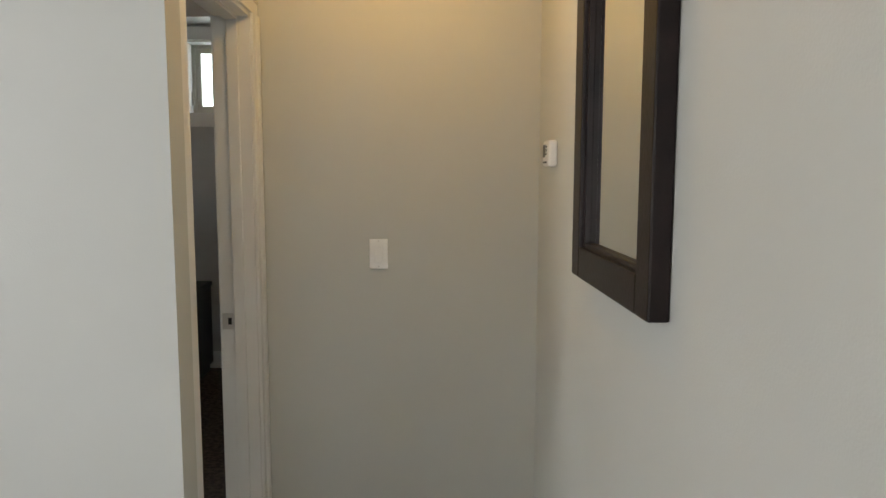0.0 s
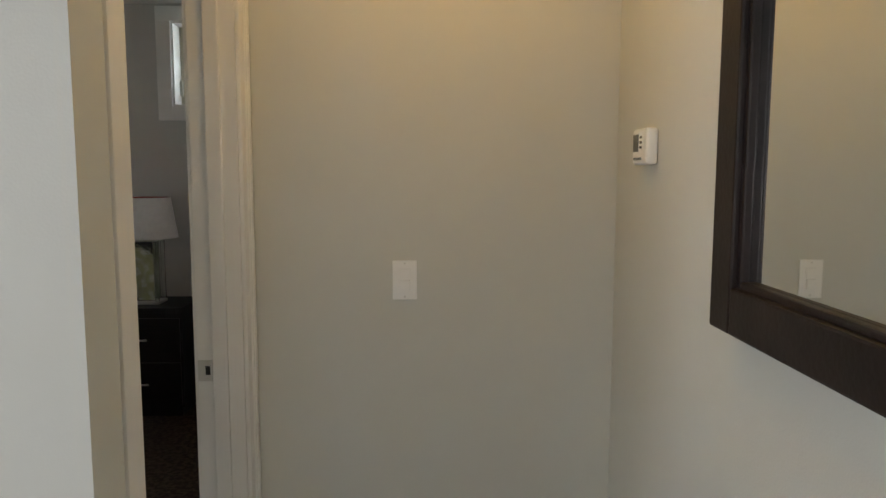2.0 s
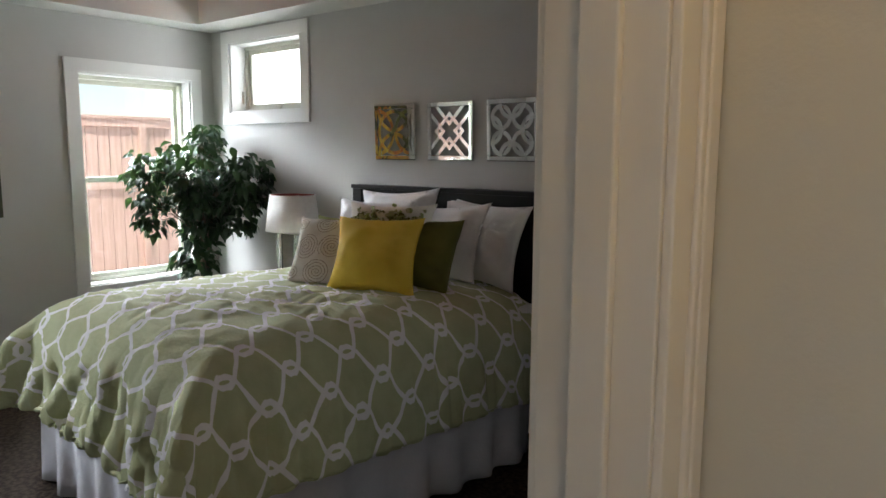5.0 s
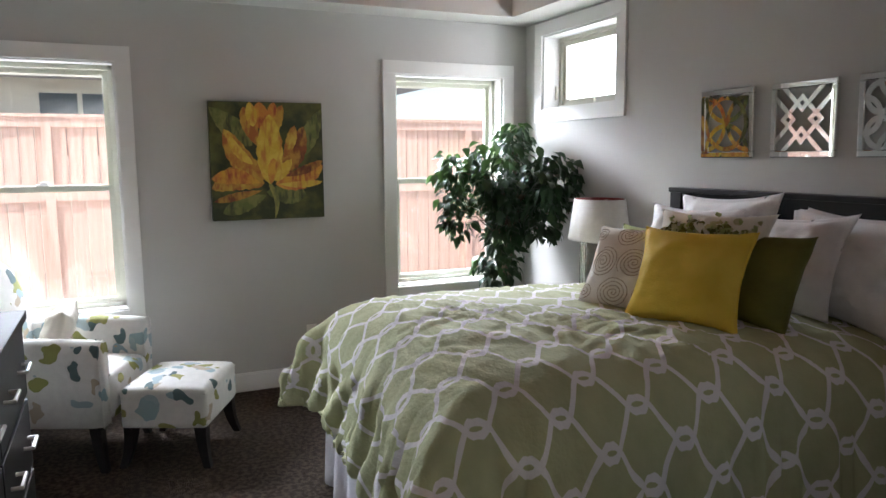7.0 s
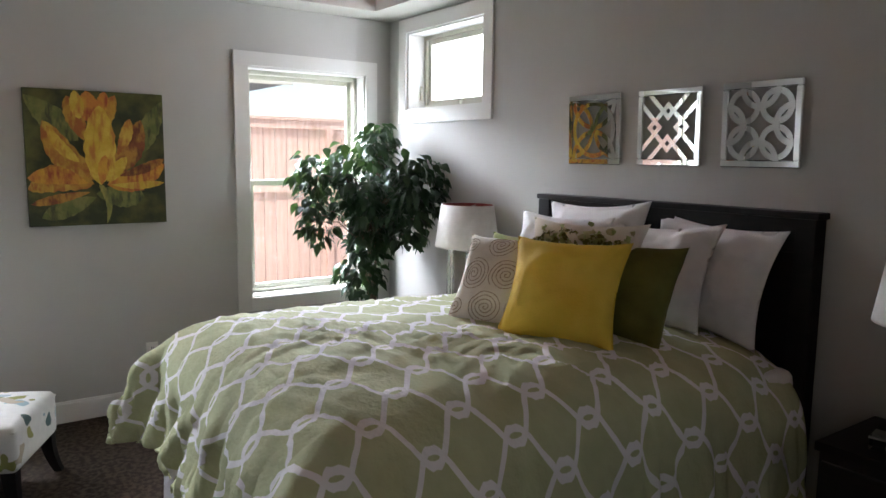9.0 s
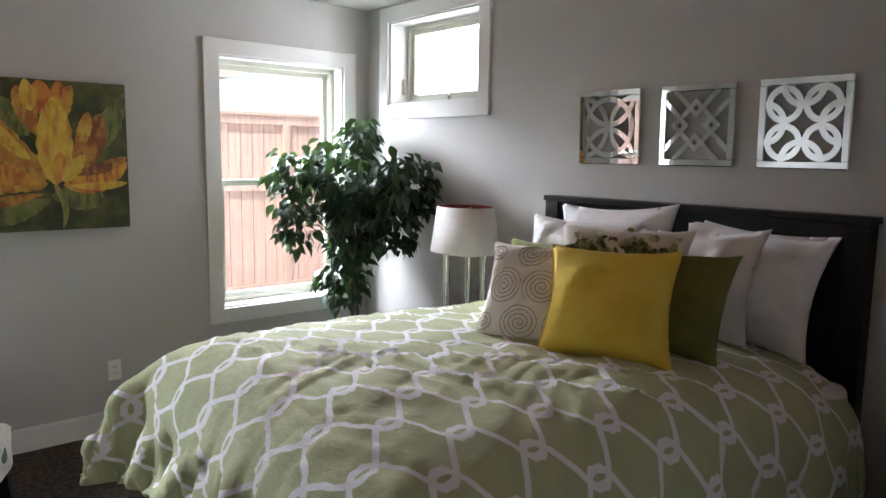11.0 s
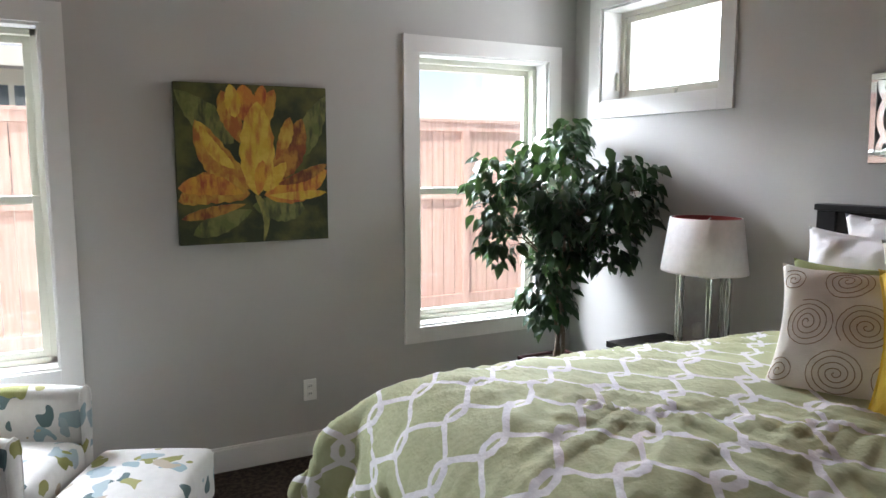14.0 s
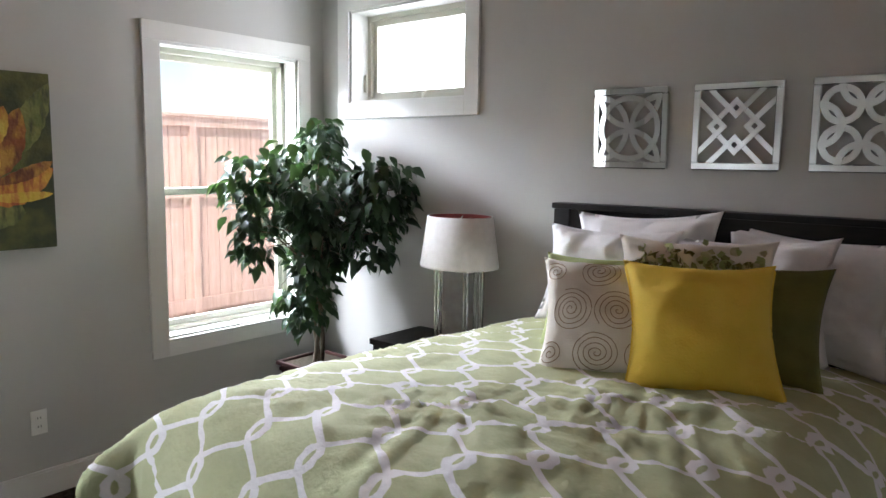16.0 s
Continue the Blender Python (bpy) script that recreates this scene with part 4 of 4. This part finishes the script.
petal("stem", STEMM, (.0, -.14), (.03, -.377), .018, .003, .03, .6)

# ---- ficus in planter ----
PX, PY = FIC
pl = thing("planter", "square dark red wooden planter with flared rim", "planter", pose(PX, PY, 0))
bm = bmesh.new(); prism(bm, [(-.12, -.12), (.12, -.12), (.12, .12), (-.12, .12)], 0, .41)
for v in bm.verts:
    if v.co.z > .2:
        v.co.x *= 1.28; v.co.y *= 1.28
bmesh.ops.bevel(bm, geom=bm.edges[:], offset=.006, segments=1, affect="EDGES")
part("box", bm, POTM, pl)
for z, s in ((.37, .158), (.405, .170)):
    for a, b in (((-s, -s, z), (s, -s + .02, z + .022)), ((-s, s - .02, z), (s, s, z + .022)), ((-s, -s + .02, z), (-s + .02, s - .02, z + .022)), ((s - .02, -s + .02, z), (s, s - .02, z + .022))):
        part("rim_strip", boxbm(a, b, .003), POTM, pl)
part("soil", boxbm((-.145, -.145, .4105), (.145, .145, .415)), SOIL, pl, "dark moss")
tree = thing("ficus_tree", "leafy artificial ficus with braided stems, in the dark planter", "plant", pose(PX, PY, .415))
rng = random.Random(5)
for k in range(3):
    pts = [(.022 * math.cos(z * 7 + k * 2.09), .022 * math.sin(z * 7 + k * 2.09), z - .02) for z in [i * .06 for i in range(14)]]
    part("stem", tube(bmesh.new(), pts, [.014 - .0005 * i for i in range(14)], 7), BARK, tree, "", True)
lobes = [((0, -.02, 1.0), (.30, .28, .26)), ((.36, .14, .98), (.20, .16, .18)), ((-.18, -.28, 1.04), (.16, .20, .17)), ((-.06, .08, 1.25), (.12, .12, .13)), ((.02, -.02, .74), (.25, .24, .22)), ((.0, -.08, .42), (.13, .16, .20)), ((.34, .08, .74), (.11, .12, .17)), ((-.10, -.36, .76), (.12, .12, .17))]
tips = []
wood = []
for n, (c, r) in enumerate(lobes):
    for q in range(5):
        d = Vector((rng.gauss(0, 1), rng.gauss(0, 1), rng.gauss(0, .6))).normalized()
        e = Vector(c) + Vector((d.x * r[0], d.y * r[1], d.z * r[2])) * .8
        b = Vector((0, 0, max(.25, min(.78, c[2] - .25))))
        mid = (b + e) / 2 + Vector((0, 0, .10))
        wood.append([tuple(b), tuple(mid), tuple(e), tuple(e + Vector((d.x * .05, d.y * .05, -.05)))])
bm = bmesh.new()
for w in wood:
    tube(bm, w, [.007, .005, .003, .0015], 5)
part("limb", bm, BARK, tree)
# one folded pointed leaf
lm = bmesh.new(); L0 = .080
cen = [lm.verts.new((0, 0, 0)), lm.verts.new((L0 * .35, 0, .004)), lm.verts.new((L0 * .7, 0, -.002)), lm.verts.new((L0 * 1.05, 0, -.016))]
sd = [[lm.verts.new((L0 * .18, s * .0165, .006)), lm.verts.new((L0 * .42, s * .024, .010)), lm.verts.new((L0 * .72, s * .015, .003))] for s in (1, -1)]
for s, e in zip((1, -1), sd):
    for f in ((cen[0], cen[1], e[1], e[0]), (cen[1], cen[2], e[2], e[1]), (cen[2], cen[3], e[2])):
        lm.faces.new(f if s > 0 else f[::-1])
lme = bpy.data.meshes.new("leaf"); lm.to_mesh(lme); lm.free(); lme.materials.append(LEAF)
for f in lme.polygons:
    f.use_smooth = True
base_v = np.array([v.co[:] for v in lme.vertices]); base_f = [tuple(p.vertices) for p in lme.polygons]
spots = []
for c, r in lobes:
    cnt = int(1150 * (r[0] * r[1] * r[2]) ** .67 * 8)
    for q in range(cnt):
        d = Vector((rng.gauss(0, 1), rng.gauss(0, 1), rng.gauss(0, 1))).normalized()
        rad = rng.uniform(.2, 1.0) ** .6 * (1.05 + .38 * noise.noise(Vector((d.x * 2.2 + c[0] * 9, d.y * 2.2, d.z * 2.2 + c[2]))))
        p = Vector(c) + Vector((d.x * r[0], d.y * r[1], d.z * r[2])) * rad
        if p.x + PX < WX + .05 or p.y + PY > NY - .05 or noise.noise(p * 6.5) < -.20:
            continue
        az = math.atan2(d.y, d.x) + rng.uniform(-.9, .9)
        spots.append((p, az, rng.uniform(5, 75), rng.uniform(-45, 45), rng.uniform(.7, 1.3)))
rng.shuffle(spots)
spots.sort(key=lambda s: -(s[0].x - s[0].y))
crown = None
vv, ff = [], []
for n, (p, az, dp, rl, s) in enumerate(spots[300:]):
    m = Matrix.Translation(p) @ Euler((radians(rl), radians(dp), az)).to_matrix().to_4x4() @ Matrix.Scale(s, 4)
    a = np.array(m); o = len(vv)
    vv += [tuple(q) for q in (base_v @ a[:3, :3].T + a[:3, 3])]
    ff += [tuple(i + o for i in f) for f in base_f]
me = bpy.data.meshes.new("crown"); me.from_pydata(vv, [], ff); me.materials.append(LEAF)
for f in me.polygons:
    f.use_smooth = True
crown = new("crown", me); crown.parent = tree; crown["kind"] = "stuff"
for p, az, dp, rl, s in spots[:300]:
    o = new("leaf", lme); o.parent = crown
    o.matrix_basis = Matrix.Translation(p) @ Euler((radians(rl), radians(dp), az)).to_matrix().to_4x4() @ Matrix.Scale(s, 4)


# ---- armchair, ottoman, dresser ----
def soft(a, b, bev, puff=0.0, taper=None, seg=4):
    bm = boxbm(a, b, bev, seg=seg)
    if puff:
        bmesh.ops.subdivide_edges(bm, edges=[e for e in bm.edges if e.calc_length() > .12], cuts=4, use_grid_fill=True)
        c = (Vector(a) + Vector(b)) / 2; h = (Vector(b) - Vector(a)) / 2
        for v in bm.verts:
            u = Vector(((v.co.x - c.x) / h.x, (v.co.y - c.y) / h.y, (v.co.z - c.z) / h.z))
            if u.z > .5:
                v.co.z += puff * max(0, 1 - u.x ** 2) * max(0, 1 - u.y ** 2)
    return bm


def leg(x, y, h, sx, sy, parent):
    bm = bmesh.new(); rows = []
    for k in range(6):
        f = k / 5; w = .030 - .012 * f; o = .035 * f ** 2
        rows.append([bm.verts.new((x + sx * o + a * w, y + sy * o + b * w, h * (1 - f))) for a, b in ((-1, -1), (1, -1), (1, 1), (-1, 1))])
    for a, b in zip(rows, rows[1:]):
        for k in range(4):
            bm.faces.new((a[k], a[(k + 1) % 4], b[(k + 1) % 4], b[k]))
    bm.faces.new(rows[0][::-1]); bm.faces.new(rows[-1])
    part("leg", bm, ESPRESSO, parent, "dark flared wooden leg")


ot = thing("ottoman", "upholstered ottoman in white leaf-print cotton, dark flared legs", "ottoman", pose(*OTT))
cu = part("cushion", soft((-.255, -.22, .20), (.255, .22, .41), .035, .035), LEAFPRINT, ot, "", True)
pp = [(-.25, -.215), (.25, -.215), (.25, .215), (-.25, .215), (-.25, -.215)]
part("welt", tube(bmesh.new(), [(x, y, .385) for x, y in pp], [.005] * 5, 6), LEAFPRINT, cu)
for sx in (-1, 1):
    for sy in (-1, 1):
        leg(sx * .215, sy * .18, .205, sx, sy, ot)

ch = thing("armchair", "low-armed armchair in white leaf-print cotton", "armchair", pose(*CHAIR))
part("seat", soft((-.225, -.58, .25), (.225, .05, .48), .06, .035), LEAFPRINT, ch, "", True)


def rolled_arm(side):
    """An arm that leans outward to a rolled top; its front face narrows towards the floor."""
    bm = bmesh.new(); rows = []
    sec = [(a, b + .05) for a, b in ((.0, .19), (.0, .40), (-.006, .52), (-.008, .57), (.004, .605), (.032, .625), (.066, .622), (.092, .60), (.100, .565), (.094, .50), (.084, .40), (.074, .19))]
    for k in range(13):
        f = k / 12; y = .03 - .64 * f; e = .014 if k in (0, 12) else 0
        rise = .015 * math.sin(math.pi * f) - .012 * f
        cx, cz = .045, .47
        rows.append([bm.verts.new((side * (.225 + cx + (a - cx) * (1 - e * 6)), y, cz + (b - cz) * (1 - e * 1.6) + (rise if b > .50 else 0))) for a, b in sec])
    n = len(sec)
    for a, b in zip(rows, rows[1:]):
        for k in range(n):
            bm.faces.new((a[k], a[(k + 1) % n], b[(k + 1) % n], b[k]))
    bm.faces.new(rows[0][::-1]); bm.faces.new(rows[-1])
    arm = part("arm", bm, LEAFPRINT, ch, "", True)
    front = [(side * (.225 + a), .028, b) for a, b in sec]
    part("welt", tube(bmesh.new(), front, [.004] * len(front), 6), LEAFPRINT, arm)


rolled_arm(1); rolled_arm(-1)
bm = soft((-.30, -.70, .23), (.30, -.55, 1.06), .06, .02, seg=5)
bmesh.ops.subdivide_edges(bm, edges=[e for e in bm.edges if e.calc_length() > .15], cuts=6, use_grid_fill=True)
for v in bm.verts:
    f = max(0.0, (v.co.z - .4) / .55)
    v.co.y -= .10 * f
    top = max(0.0, (v.co.z - .66) / .34)
    v.co.z -= .10 * top * (v.co.x / .30) ** 2; v.co.x *= 1 - .14 * top ** 2
part("backrest", bm, LEAFPRINT, ch, "", True)
for sx in (-1, 1):
    for sy, y in ((1, -.03), (-1, -.66)):
        leg(sx * .25, y, .255, sx * .4, sy, ch)
m = pose(*CHAIR) @ pose(.06, -.38, .495, -24, 0, 18) @ pose(0, 0, .17)
tagged(part("pillow", pillowbm(.38, .34, .13, 9), CREAM, None, "", True, m), "pale grey throw pillow leaning in the armchair", "pillow")

dr = thing("dresser", "tall espresso dresser with nickel drawer pulls", "dresser", pose(*DRES))
part("body", boxbm((-1.2, -.44, .06), (0, -.02, 1.04), .003), ESPRESSO, dr)
part("top", boxbm((-1.215, -.445, 1.04), (.015, .012, 1.07), .003), ESPRESSO, dr)
part("plinth", boxbm((-1.18, -.42, 0), (-.02, -.05, .06)), ESPRESSO, dr)
for r in range(4):
    for c in range(2):
        z0 = .08 + r * .24; x0 = -1.185 + c * .59
        w = part("drawer", boxbm((x0, -.022, z0), (x0 + .575, 0, z0 + .225), .004), ESPRESSO, dr)
        for hx in (x0 + .14, x0 + .435):
            pts = [(hx - .05, 0, z0 + .12), (hx - .05, .026, z0 + .12), (hx + .05, .026, z0 + .12), (hx + .05, 0, z0 + .12)]
            part("handle", tube(bmesh.new(), pts, [.006] * 4, 6), CHROME, w, "satin nickel pull")

# ---- outside ----
struct("ground", boxbm((-400, -400, -.40), (400, 400, -.22)), GRAVEL, "pale gravel ground outside", "ground")
struct("pavement", boxbm((-8.2, -14, -.22), (-5.36, 14, -.14)), CONC, "pale concrete walk along the house", "pavement")
FXX, FT = -8.75, 1.98
fe = thing("fence", "weathered red cedar board fence with cap rail", "fence", pose(FXX, 0, -.22))
H = FT + .22
y = -7.0
bd = bpy.data.meshes.new("board"); b = boxbm((0, 0, .04), (.018, .138, H - .06), .002); b.to_mesh(bd); b.free(); bd.materials.append(FENCE)
while y < 12:
    o = new("board", bd); o.parent = fe; o.matrix_basis = pose(rng.uniform(-.004, .004) - .02, y, rng.uniform(-.004, .004)); y += .145
for z0, z1, dx in ((H - .10, H, .02), (1.34 - .0, 1.46, .02), (.10, .24, .02)):
    part("rail", boxbm((.0, -7, z0), (.045, 12, z1), .004), FENCE, fe)
part("cap", boxbm((-.05, -7, H), (.07, 12, H + .035), .004), FENCE, fe)
for k in range(8):
    part("post", boxbm((-.1, -6.6 + k * 2.4, 0), (.05, -6.51 + k * 2.4, H - .002), .004), FENCE, fe)
ho = thing("neighbour_house", "cream single-storey house with deep eaves behind the fence", "house", pose(-13.0, 0, -.22))
part("wall", boxbm((-6, -16, 0), (0, 6.0, 3.05)), HOUSE, ho)
b = bmesh.new()
prism(b, [(.75, 3.0), (.75, 3.18), (-3, 4.0), (-6.75, 3.18), (-6.75, 3.0)], -16.6, 6.5)
for v in b.verts:
    v.co = Vector((v.co.x, v.co.z, v.co.y))
rf = part("roof", b, ROOFM, ho)
part("fascia", boxbm((.755, -16.6, 2.96), (.79, 6.5, 3.2)), HOUSE, rf)
for yy in (-6.6, -4.2, -1.8, .2):
    wn = part("window", boxbm((.001, yy, 1.75), (.05, yy + 1.25, 2.85)), HOUSE, ho, "cream window frame")
    part("pane", boxbm((.03, yy + .07, 1.82), (.056, yy + .59, 2.78)), DGLASS, wn); part("pane", boxbm((.03, yy + .66, 1.82), (.056, yy + 1.18, 2.78)), DGLASS, wn)
